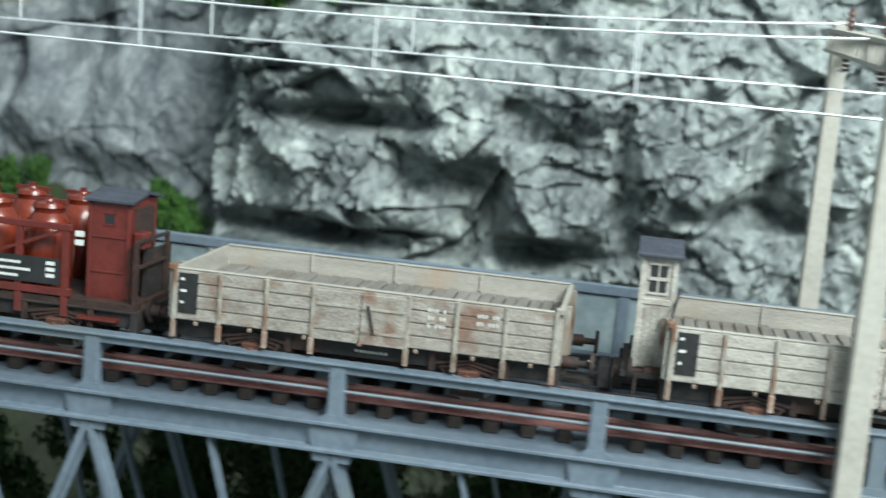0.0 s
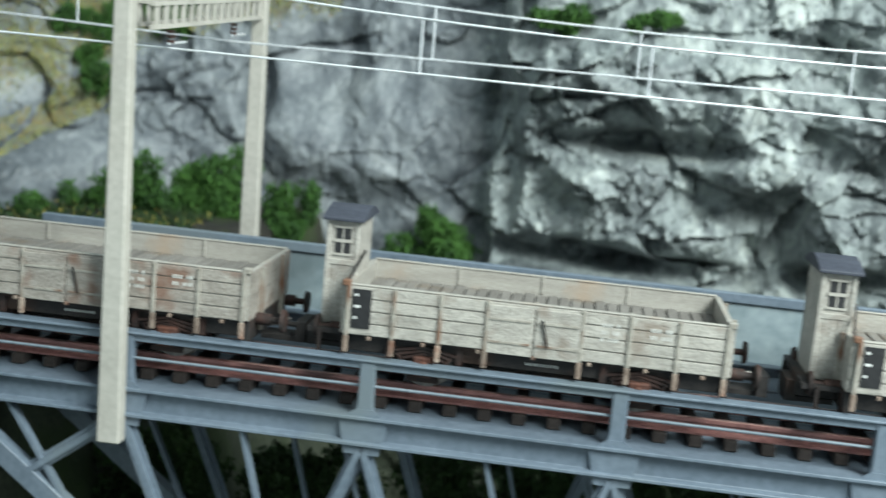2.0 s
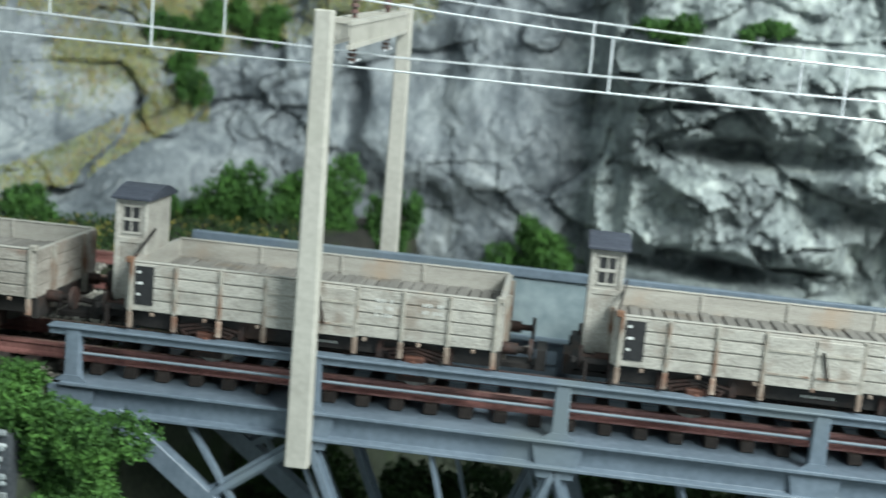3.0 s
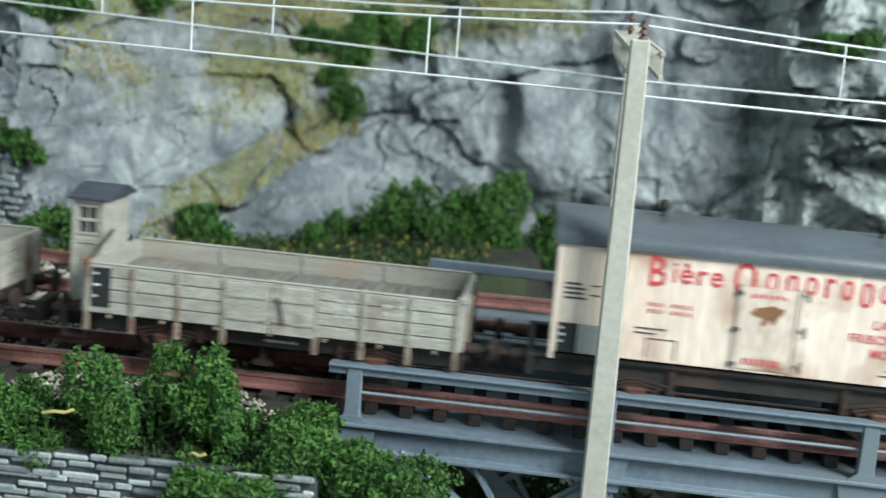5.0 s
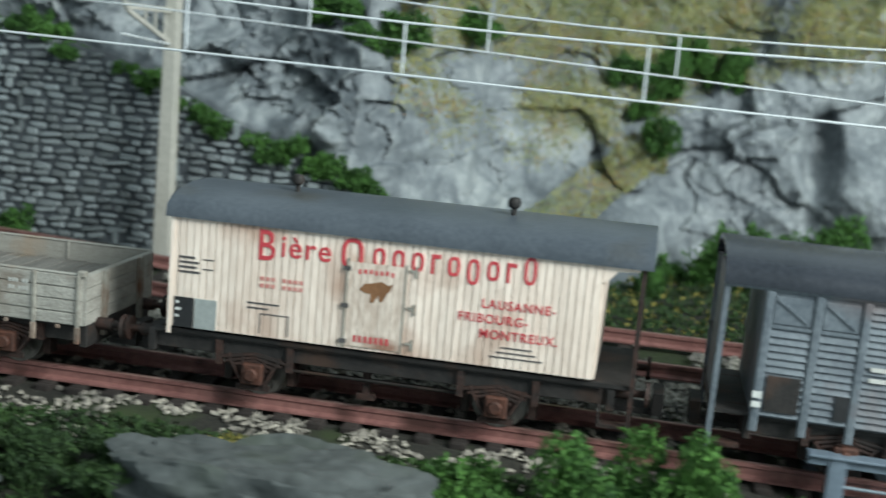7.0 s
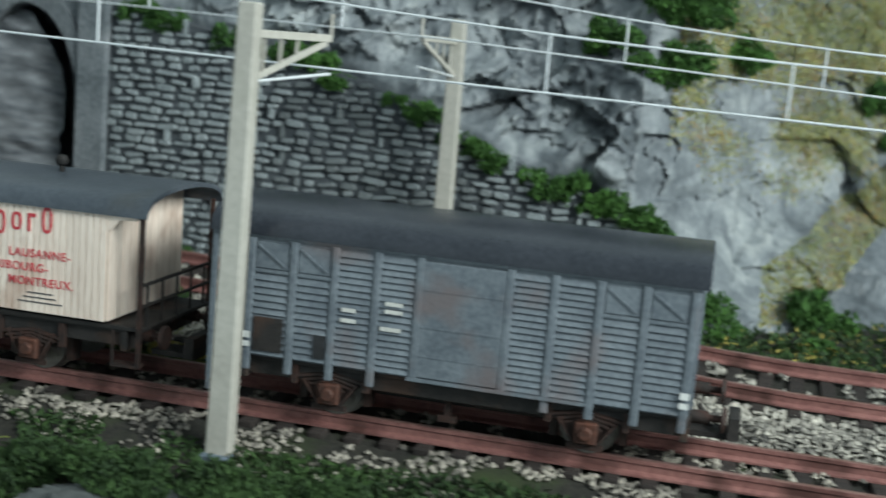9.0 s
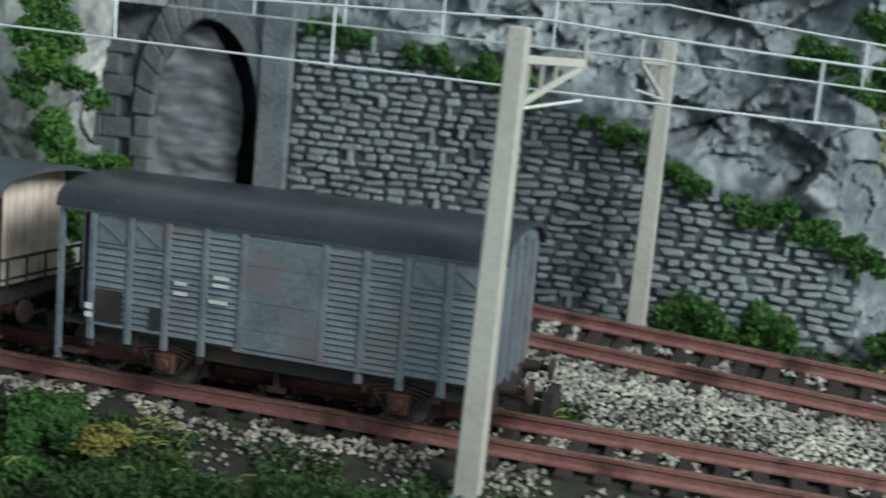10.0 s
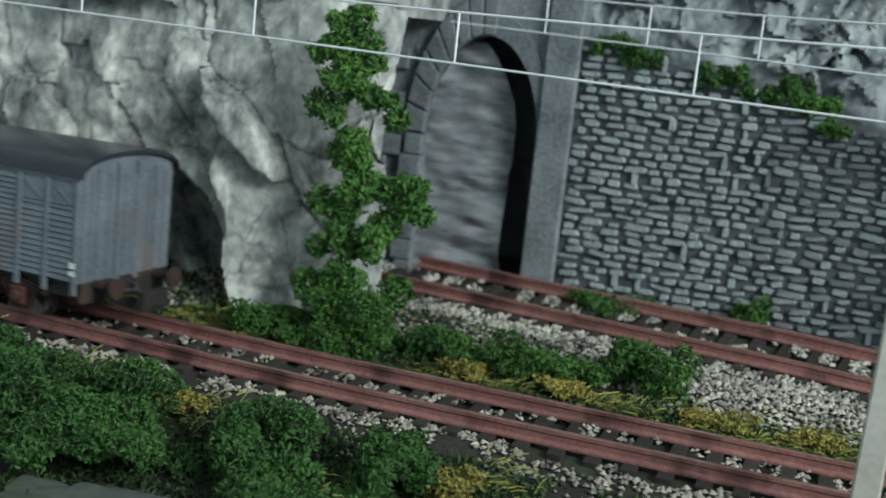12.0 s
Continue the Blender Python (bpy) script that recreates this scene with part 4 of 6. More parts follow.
def running_gear(wagon, half, base, sole):
    """Sole bars, axle guards with springs and boxes, brake gear, buffers and couplings, from the rail up to the floor."""
    for sd in (-1, 1):
        part("sole_bar", Shape().box(-half, half, sd * 1.28 - 0.05, sd * 1.28 + 0.05, sole - 0.34, sole).box(-half, half, sd * 1.28 - 0.14, sd * 1.28 + 0.14, sole - 0.05, sole), BLACK, wagon, "", 0.012)
        for x in (-base / 2, base / 2):
            y = sd * 1.36
            guard = Shape()
            for e in (-1, 1):
                guard.beam((x + e * 0.50, y, sole - 0.30), (x + e * 0.20, y, 0.30), 0.05, 0.10, (0, 1, 0))
                guard.beam((x + e * 0.22, y, sole - 0.30), (x + e * 0.17, y, 0.30), 0.05, 0.09, (0, 1, 0))
            guard.box(x - 0.32, x + 0.32, y - 0.03, y + 0.03, 0.20, 0.30)
            guard.prism([(x - 0.52, sole - 0.32), (x + 0.52, sole - 0.32), (x + 0.40, 0.62), (x + 0.24, 0.28), (x - 0.24, 0.28), (x - 0.40, 0.62)], "y", y - sd * 0.05 - 0.02, y - sd * 0.05 + 0.02)
            part("axle_guard", guard, RUST, wagon)
            leaf = Shape()
            for k in range(4):
                ln = 0.66 - 0.13 * k
                leaf.prism([(x - ln, 0.74 + 0.0 - 0.06 * k), (x, 0.86 - 0.06 * k), (x + ln, 0.74 - 0.06 * k), (x + ln, 0.79 - 0.06 * k), (x, 0.91 - 0.06 * k), (x - ln, 0.79 - 0.06 * k)], "y", y - sd * 0.02 - 0.06, y - sd * 0.02 + 0.06)
            part("leaf_spring", leaf, RUST, wagon)
            part("axle_box", Shape().box(x - 0.20, x + 0.20, y - 0.15, y + 0.15, 0.32, 0.72).cyl((x, y, 0.52), (x, y + sd * 0.22, 0.52), 0.13, None, 12), AXLEBOX, wagon, "rusty brown axle box", 0.03)
            part("shackle", Shape().box(x - 0.74, x - 0.62, y - 0.05, y + 0.05, 0.62, sole - 0.05).box(x + 0.62, x + 0.74, y - 0.05, y + 0.05, 0.62, sole - 0.05), RUST, wagon)
    for x in (-base / 2 - 0.62, -base / 2 + 0.62, base / 2 - 0.62, base / 2 + 0.62):
        part("brake_shoe", Shape().box(x - 0.07, x + 0.07, -1.0, -0.7, 0.25, 0.75).beam((x, -0.85, 0.7), (x, -0.85, sole), 0.05, 0.06, (0, 1, 0)), RUST, wagon)
    part("brake_rod", Shape().cyl((-base / 2, -0.5, 0.42), (base / 2, -0.5, 0.42), 0.045, None, 8), BLACK, wagon)
    part("brake_hanger", Shape().box(-0.25, -0.13, -1.1, -0.98, 0.28, sole).box(-0.36, -0.02, -1.12, -0.96, 0.22, 0.34), RUST, wagon)
    part("brake_cylinder", Shape().cyl((0.3, 0.2, 0.62), (1.1, 0.2, 0.62), 0.22, None, 14), BLACK, wagon, "", 0, True)
    for e in (-1, 1):
        part("buffer_beam", Shape().box(e * half - 0.07, e * half + 0.07, -1.42, 1.42, sole - 0.42, sole), BLACK, wagon, "", 0.015)
        for sd in (-1, 1):
            s = Shape().cyl((e * half, sd * 0.98, 0.98), (e * (half + 0.38), sd * 0.98, 0.98), 0.12, None, 12)
            s.cyl((e * (half + 0.36), sd * 0.98, 0.98), (e * (half + 0.62), sd * 0.98, 0.98), 0.065, None, 10)
            s.cyl((e * (half + 0.60), sd * 0.98, 0.98), (e * (half + 0.67), sd * 0.98, 0.98), 0.24, 0.22, 16)
            part("buffer", s, RUST, wagon, "", 0, True)
        for sd in (-0.62, -0.30):
            part("brake_hose", Shape().cyl((e * half, sd, 0.90), (e * (half + 0.30), sd, 0.80), 0.028, None, 8).cyl((e * (half + 0.29), sd, 0.802), (e * (half + 0.60), sd + 0.06, 0.88), 0.028, None, 8), STEEL, wagon, "thin worn steel coupling rod")
        part("coupler", Shape().box(*sorted((e * half, e * (half + 0.95))), -0.28, 0.28, 0.42, 0.52).box(*sorted((e * (half + 0.75), e * (half + 0.95))), -0.42, 0.42, 0.45, 0.86).cyl((e * half, 0, 0.75), (e * (half + 0.7), 0, 0.70), 0.06, None, 8), BLACK, wagon)
    for x in (-base / 2, base / 2):
        wheelset(wagon, x)


def brake_cabin(wagon, x, deck, top, wood, roof):
    """A narrow brakeman's cabin of upright boards with a paned window and a small roof."""
    w, d = 0.62, 0.72
    cab = part("cabin", Shape().box(x - w / 2, x + w / 2, -d, d, deck, top), wood, wagon, "narrow brakeman's cabin of weathered boards", 0.02)
    for k in range(5):
        xa = x - w / 2 + 0.02 + k * 0.118
        part("board", Shape().box(xa, xa + 0.104, -d - 0.02, -d - 0.002, deck + 0.02, top - 0.98), wood, cab)
    part("rail_frame", Shape().box(x - w / 2 - 0.02, x + w / 2 + 0.02, -d - 0.035, -d - 0.003, top - 0.97, top - 0.86).box(x - w / 2 - 0.02, x - w / 2 + 0.07, -d - 0.035, -d - 0.003, deck, top).box(x + w / 2 - 0.07, x + w / 2 + 0.02, -d - 0.035, -d - 0.003, deck, top), wood, cab, "", 0.008)
    for z0 in (top - 0.74, top - 0.46):
        win = part("window", Shape().box(x - 0.15, x + 0.15, -d - 0.012, -d - 0.002, z0, z0 + 0.22), PANEL, cab, "dark window pane")
        part("frame", Shape().box(x - 0.19, x + 0.19, -d - 0.03, -d - 0.003, z0 - 0.04, z0 - 0.0).box(x - 0.19, x + 0.19, -d - 0.03, -d - 0.003, z0 + 0.22, z0 + 0.26).box(x - 0.015, x + 0.015, -d - 0.026, -d - 0.012, z0, z0 + 0.22), wood, win)
    r = [(-d - 0.13, top - 0.03), (-d * 0.5, top + 0.12), (0, top + 0.17), (d * 0.5, top + 0.12), (d + 0.13, top - 0.03), (d + 0.13, top - 0.09), (-d - 0.13, top - 0.09)]
    part("cabin_roof", Shape().prism(r, "x", x - w / 2 - 0.10, x + w / 2 + 0.10), roof, wagon, "dark blue-grey sheet roof", 0.01)
    part("cabin_step", Shape().box(x - 0.26, x + 0.26, -1.28, -0.95, 0.42, 0.5).box(x - 0.26, x - 0.2, -1.28, -1.2, 0.45, deck).box(x + 0.2, x + 0.26, -1.28, -1.2, 0.45, deck), RUST, wagon)
    part("cabin_deck", Shape().box(x - 0.5, x + 0.5, -1.15, 1.15, deck - 0.10, deck), BLACK, wagon)
    return cab


def open_wagon(label, cabin, centre, wood):
    g = thing("open_wagon", label, "goods wagon", "open wagons of the train")
    half, lo, hi, W = 3.62, 1.02, 1.98, 1.50
    sole = 1.0
    running_gear(g, half, 4.1, sole)
    part("floor", Shape().box(-half, half, -W + 0.06, W - 0.06, sole, sole + 0.08), BLACK, g)
    part("load", Shape().box(-half + 0.05, half - 0.05, -W + 0.06, W - 0.06, sole + 0.08, 1.55), BLACK, g)
    for k in range(29):
        x = -half + 0.06 + k * 0.2465
        part("floor_board", Shape().box(x, x + 0.222, -W + 0.05, W - 0.05, 1.55, 1.60 + 0.012 * (k % 2) + 0.012 * (k % 3 == 1)), GREYFLOOR, g, "", 0.02)
    hgt = (hi - lo) / 4
    for sd in (-1, 1):
        y = sd * W
        side = part("side", Shape().box(-half, half, y - 0.03, y + 0.03, lo, hi), INNER, g, "board side of the wagon body")
        for k in range(4):
            z = lo + k * hgt
            part("board", Shape().box(-half, half, *sorted((y + sd * 0.031, y + sd * 0.065)), z + 0.014, z + hgt - 0.014), wood, side, "", 0.006)
        for k in range(9):
            if k == 4:
                continue
            x = -half + 0.05 + k * (2 * half - 0.10) / 8
            stake = part("stake", Shape().prism([(x - 0.04, lo - 0.02), (x + 0.04, lo - 0.02), (x + 0.035, hi + 0.01), (x - 0.035, hi + 0.01)], "y", *sorted((y + sd * 0.06, y + sd * 0.105))), STAKE, g, "", 0.01)
            part("stake_foot", Shape().box(x - 0.05, x + 0.05, *sorted((y + sd * 0.045, y + sd * 0.115)), lo - 0.34, lo - 0.022), RUSTFOOT, stake, "rust-stained stake foot", 0.012)
        part("cap_rail", Shape().box(-half, half, y - 0.05, y + 0.06, hi, hi + 0.03), INNER, g, "", 0.01)
        for k in (2, 4, 6):
            x = -half + 0.05 + k * (2 * half - 0.10) / 8
            part("inner_post", Shape().box(x - 0.03, x + 0.03, *sorted((y - sd * 0.031, y - sd * 0.06)), 1.62, hi + 0.05), INNER, g, "", 0.01)
        # the pair of side doors in the middle
        for xd in (-0.45, 0.45):
            dr = part("door", Shape().box(xd - 0.43, xd + 0.43, *sorted((y + sd * 0.065, y + sd * 0.10)), lo - 0.03, hi - 0.06), wood, g, "", 0.01)
            part("strap", Shape().box(xd - 0.38, xd + 0.38, *sorted((y + sd * 0.10, y + sd * 0.12)), lo + 0.18, lo + 0.22).box(xd - 0.38, xd + 0.38, *sorted((y + sd * 0.10, y + sd * 0.12)), hi - 0.34, hi - 0.30), STAKE, dr)
        part("latch", Shape().beam((0.15, y + sd * 0.13, hi - 0.25), (0.28, y + sd * 0.13, lo + 0.2), 0.03, 0.05, (0, 1, 0)), BLACK, g)
        for k in range(7):
            x = -half + 0.5 + k * 1.05
            part("hinge", Shape().box(x - 0.035, x + 0.035, *sorted((y + sd * 0.06, y + sd * 0.13)), lo - 0.07, lo - 0.002), RUSTFOOT, g, "", 0.01)
    for e in (-1, 1):
        x = e * half
        end = part("end_wall", Shape().box(x - 0.04, x + 0.04, -W, W, lo, hi), INNER, g, "board end of the wagon body")
        for k in range(4):
            z = lo + k * hgt
            part("board", Shape().box(*sorted((x + e * 0.041, x + e * 0.075)), -W, W, z + 0.008, z + hgt - 0.008), wood, end)
        for y in (-0.8, 0.8):
            part("end_stake", Shape().box(*sorted((x + e * 0.076, x + e * 0.16)), y - 0.07, y + 0.07, lo - 0.3, hi), STAKE, g)
        part("corner_iron", Shape().box(x - 0.08, x + 0.08, -W - 0.10, -W + 0.05, hi - 0.02, hi + 0.10), STAKE, g, "", 0.02)
    panel = part("black_panel", Shape().box(-half + 0.13, -half + 0.50, -W - 0.082, -W - 0.067, lo + 0.14, hi - 0.06), PANEL, g, "black lettering panel")
    for k in range(3):
        part("mark", Shape().box(-half + 0.17, -half + 0.24 + 0.05 * (k == 1), -W - 0.088, -W - 0.0825, hi - 0.20 - 0.22 * k, hi - 0.15 - 0.22 * k), WHITE, panel)
    for j, (xc, n) in enumerate(((1.25, 5), (2.15, 6))):
        for r in range(2 if j else 3):
            for k in range(n):
                if (k + r) % 4 != 3:
                    part("mark", Shape().box(xc + k * 0.07, xc + k * 0.07 + 0.045, -W - 0.072, -W - 0.0655, hi - 0.25 - r * 0.14, hi - 0.18 - r * 0.14), CHALK, g)
    for k in range(8):
        part("mark", Shape().box(-0.1 + k * 0.08, -0.05 + k * 0.08, -1.345, -1.331, sole - 0.23, sole - 0.18), CHALK, g)
    if cabin:
        part("cabin_support", Shape().box(-half - 0.85, -half, -0.9, -0.8, sole - 0.3, sole - 0.05).box(-half - 0.85, -half, 0.8, 0.9, sole - 0.3, sole - 0.05), BLACK, g)
        brake_cabin(g, -half - 0.30, sole, 3.16, GREYWOOD, CABROOF)
        part("brake_strut", Shape().beam((-half - 0.05, -W + 0.1, hi - 0.05), (-half + 0.12, -0.5, hi + 0.5), 0.04, 0.05), BLACK, g)
    TRAIN.append((g, centre))
    return g


def barrel(y_half, eave, top, n=12, drop=0.0):
    """The upper curve of a wagon roof from eave to eave."""
    return [(y_half * math.cos(math.pi * (1 - i / n)), eave + (top - eave) * math.sin(math.pi * i / n) ** 0.8) for i in range(n + 1)]


def barrel_roof(x0, x1, y_half, eave, top):
    up = barrel(y_half, eave, top)
    down = [(y, z - 0.09) for y, z in reversed(up)]
    return Shape().prism(up + down, "x", x0, x1)


def loop_shape(x0, x1, z0, z1, t, ya, yb):
    """A plain upright loop with rounded ends, one closed band of even width."""
    n, s = 14, Shape()
    cx, cz, rx, rz = (x0 + x1) / 2, (z0 + z1) / 2, (x1 - x0) / 2, (z1 - z0) / 2
    ring = []
    for i in range(n):
        a = math.tau * i / n
        c, d = math.cos(a), math.sin(a)
        q = (abs(c) ** 3 + abs(d) ** 3) ** (-1 / 3)
        ring.append((c * q, d * q))
    pts = [(cx + c * r, y, cz + d * h) for y in (ya, yb) for r, h in ((rx, rz), (rx - t, rz - t)) for c, d in ring]
    for i in range(n):
        j = (i + 1) % n
        s.f += [(i, j, n + j, n + i), (i, 2 * n + i, 2 * n + j, j), (n + i, n + j, 3 * n + j, 3 * n + i), (2 * n + i, 3 * n + i, 3 * n + j, 2 * n + j)]
    s.v = pts
    return s


def refrigerator_wagon():
    g = thing("beer_wagon", "cream boarded covered beer wagon with red lettering and grey roof", "goods wagon")
    half, lo, hi, W, sole = 3.92, 1.27, 3.42, 1.50, 1.14
    running_gear(g, half + 0.35, 4.55, sole)
    part("floor", Shape().box(-half, half + 0.75, -W + 0.05, W - 0.05, sole, sole + 0.07), BLACK, g)
    body = part("body", Shape().prism([(-W, lo), (W, lo), (W, hi)] + list(reversed(barrel(W, hi, hi + 0.32)))[1:-1] + [(-W, hi)], "x", -half, half), GROOVE, g, "cream boarded wagon body", 0.01)
    for k in range(11):
        y = -W + 0.02 + k * 0.27
        part("end_board", Shape().box(half + 0.001, half + 0.03, y + 0.012, y + 0.258, lo, hi + 0.3 - 0.12 * abs(y)), CREAM, body)
    n = 56
    step = 2 * half / n
    for k in range(n):
        x = -half + k * step
        part("board", Shape().box(x + 0.009, x + step - 0.009, -W - 0.028, -W - 0.002, lo, hi - 0.02), CREAM, body)
    part("corner_post", Shape().box(-half - 0.02, -half + 0.06, -W - 0.05, -W - 0.03, lo - 0.14, hi), CREAM, g)
    part("roof", barrel_roof(-half - 0.12, half + 0.85, W + 0.10, hi - 0.02, hi + 0.41), SLATE, g, "dark grey sheet roof", 0, True)
    for x in (-2.0, 2.13):
        v = Shape().lathe((x, -0.2), [(0.05, hi + 0.3), (0.05, hi + 0.52), (0.11, hi + 0.56), (0.13, hi + 0.64), (0.09, hi + 0.72), (0.02, hi + 0.74)], 12)
        part("roof_vent", v, BLACK, g, "small dark roof vent", 0, True)
    # sliding door in the middle
    DX = 0.20
    dr = part("door", Shape().box(DX - 0.78, DX + 0.30, -W - 0.042, -W - 0.029, lo + 0.05, hi - 0.55), GROOVE, g, "stained cream side door")
    for k in range(9):
        part("door_board", Shape().box(DX - 0.775 + 0.12 * k, DX - 0.665 + 0.12 * k, -W - 0.050, -W - 0.0425, lo + 0.055, hi - 0.555), DOORCREAM, dr)
    for x in (DX - 0.80, DX + 0.27):
        part("door_bar", Shape().box(x, x + 0.035, -W - 0.062, -W - 0.051, lo + 0.02, hi - 0.5), STAKE, dr)
    for z in (lo + 0.1, lo + 0.75, hi - 0.72):
        part("hinge", Shape().box(DX - 0.86, DX - 0.72, -W - 0.075, -W - 0.063, z, z + 0.08), DARKMARK, dr)
        part("latch", Shape().box(DX + 0.34, DX + 0.46, -W - 0.06, -W - 0.029, z + 0.1, z + 0.14).box(DX + 0.45, DX + 0.49, -W - 0.06, -W - 0.029, z, z + 0.2), STAKE, dr)
    bull = Shape()
    outline = [(-0.34, 0.02), (-0.25, 0.13), (-0.10, 0.15), (0.10, 0.20), (0.24, 0.14), (0.33, 0.17), (0.29, 0.05), (0.22, -0.02), (0.15, -0.16), (0.08, -0.17), (0.06, -0.05), (-0.04, -0.20), (-0.11, -0.19), (-0.10, -0.04), (-0.24, -0.03)]
    bull.prism([(DX - 0.24 + 0.9 * a, 2.36 + b) for a, b in outline], "y", -W - 0.058, -W - 0.051)
    part("bull_emblem", bull, BROWN, g, "brown painted emblem of a bull")
    for k in range(7):
        part("mark", Shape().box(DX - 0.60 + 0.1 * k, DX - 0.55 + 0.1 * k, -W - 0.056, -W - 0.0505, lo + 0.14, lo + 0.26), REDPAINT, dr)
        part("mark", Shape().box(DX - 0.58 + 0.1 * k, DX - 0.53 + 0.1 * k, -W - 0.056, -W - 0.0505, hi - 0.76 + 0.01 * (k % 3), hi - 0.68 + 0.01 * (k % 3)), REDPAINT, dr)
    lettering("B", 0.80, -2.30, -W - 0.034, hi - 0.72, REDPAINT, g, "lettering", 0.004, 0.80)
    lettering("ière", 0.56, -1.86, -W - 0.034, hi - 0.62, REDPAINT, g, "lettering", 0.004, 0.98)
    # the brewery's own word is drawn as plain red loops and stems
    x = -0.72
    for k, (w, h) in enumerate(((0.40, 0.58), (0.22, 0.35), (0.22, 0.35), (0.22, 0.35), (0.17, 0.35), (0.22, 0.35), (0.22, 0.46), (0.22, 0.35), (0.17, 0.35), (0.22, 0.50))):
        z0 = hi - 0.61 - (0.11 if k in (0, 6) else 0.0)
        if k in (4, 8):
            part("letter_shape", Shape().prism([(x, z0), (x + 0.055, z0), (x + 0.055, z0 + h - 0.07), (x + w, z0 + h - 0.07), (x + w, z0 + h), (x, z0 + h)], "y", -W - 0.042, -W - 0.029), REDPAINT, g)
            x += w + 0.13
            continue
        part("letter_shape", loop_shape(x, x + w, z0, z0 + h, 0.07 if k == 0 else 0.055, -W - 0.042, -W - 0.029), REDPAINT, g)
        x += w + (0.13 if k else 0.18)
    lettering("LAUSANNE-", 0.23, 1.86, -W - 0.034, 2.32, REDPAINT, g, "lettering", 0.001, 0.98)
    lettering("FRIBOURG-", 0.23, 1.46, -W - 0.034, 2.05, REDPAINT, g, "lettering", 0.001, 0.98)
    lettering("MONTREUX.", 0.23, 1.86, -W - 0.034, 1.78, REDPAINT, g, "lettering", 0.001, 0.98)
    panel = part("black_panel", Shape().box(-half + 0.10, -half + 0.48, -W - 0.045, -W - 0.029, lo, lo + 0.56), PANEL, g, "black lettering panel")
    for k in range(3):
        part("mark", Shape().box(-half + 0.13, -half + 0.20 + 0.04 * (k == 1), -W - 0.052, -W - 0.0455, lo + 0.44 - 0.13 * k, lo + 0.49 - 0.13 * k), WHITE, panel)
    part("grey_panel", Shape().box(-half + 0.50, -half + 0.92, -W - 0.043, -W - 0.029, lo, lo + 0.56), GREYPATCH, g, "plain grey chalk panel")
    for k, w in enumerate((0.34, 0.42, 0.38, 0.46)):
        part("mark", Shape().box(-half + 0.16, -half + 0.16 + w * 0.9, -W - 0.04, -W - 0.029, hi - 0.86 - 0.09 * k, hi - 0.82 - 0.09 * k), DARKMARK, g)
    for k in range(2):
        part("mark", Shape().box(-half + 0.62, -half + 0.82, -W - 0.04, -W - 0.029, hi - 0.86 - 0.18 * k, hi - 0.84 - 0.18 * k), DARKMARK, g)
        part("mark", Shape().box(-half + 1.5, -half + 2.1 - 0.2 * k, -W - 0.04, -W - 0.029, lo + 0.60 - 0.09 * k, lo + 0.63 - 0.09 * k), DARKMARK, g)
    for r in range(2):
        for k in range(8):
            if k != 3:
                part("mark", Shape().box(-half + 1.72 + 0.105 * k, -half + 1.79 + 0.105 * k, -W - 0.04, -W - 0.029, hi - 1.10 - 0.13 * r, hi - 1.03 - 0.13 * r), FADEDRED, g)
    for k, w in enumerate((0.55, 0.7, 0.95)):
        part("mark", Shape().box(2.55 - w / 2, 2.55 + w / 2, -W - 0.04, -W - 0.029, lo + 0.36 - 0.09 * k, lo + 0.385 - 0.09 * k), DARKMARK, g)
    part("label_frame", Shape().box(-half + 1.75, -half + 2.3, -W - 0.04, -W - 0.029, lo + 0.42, lo + 0.44).box(-half + 1.75, -half + 1.77, -W - 0.04, -W - 0.029, lo + 0.06, lo + 0.42).box(-half + 2.28, -half + 2.3, -W - 0.04, -W - 0.029, lo + 0.06, lo + 0.42), DARKMARK, g)
    # the open platform under the roof's end
    part("bracket", Shape().prism([(half, hi - 0.10), (half + 0.62, hi - 0.10), (half + 0.62, hi - 0.17), (half + 0.25, hi - 0.20), (half + 0.05, hi - 0.42), (half, hi - 0.42)], "y", -W - 0.02, -W + 0.06), CREAM, g, "cream roof bracket", 0.01)
    for y in (-W + 0.02, W - 0.02):
        part("platform_post", Shape().box(half + 0.66, half + 0.74, y - 0.04, y + 0.04, 0.45, hi - 0.05), RUST, g)
    part("railing", Shape().box(half + 0.68, half + 0.73, -W + 0.05, W - 0.05, 2.0, 2.06).box(half + 0.68, half + 0.73, -W + 0.05, W - 0.05, 1.6, 1.65), BLACK, g)
    for k in range(5):
        y = -1.2 + 0.6 * k
        part("railing_bar", Shape().box(half + 0.685, half + 0.72, y - 0.02, y + 0.02, sole, 2.06), BLACK, g)
    part("step", Shape().box(half + 0.15, half + 0.7, -W - 0.02, -W + 0.25, 0.44, 0.5).box(half + 0.15, half + 0.19, -W - 0.02, -W + 0.02, 0.5, sole), RUST, g)
    part("truss_rod", Shape().cyl((-1.6, -1.2, 0.62), (1.6, -1.2, 0.62), 0.03, None, 6).cyl((-1.6, -1.2, 0.62), (-2.4, -1.2, sole), 0.03, None, 6).cyl((1.6, -1.2, 0.62), (2.4, -1.2, sole), 0.03, None, 6), BLACK, g)
    TRAIN.append((g, 42.5))
    return g


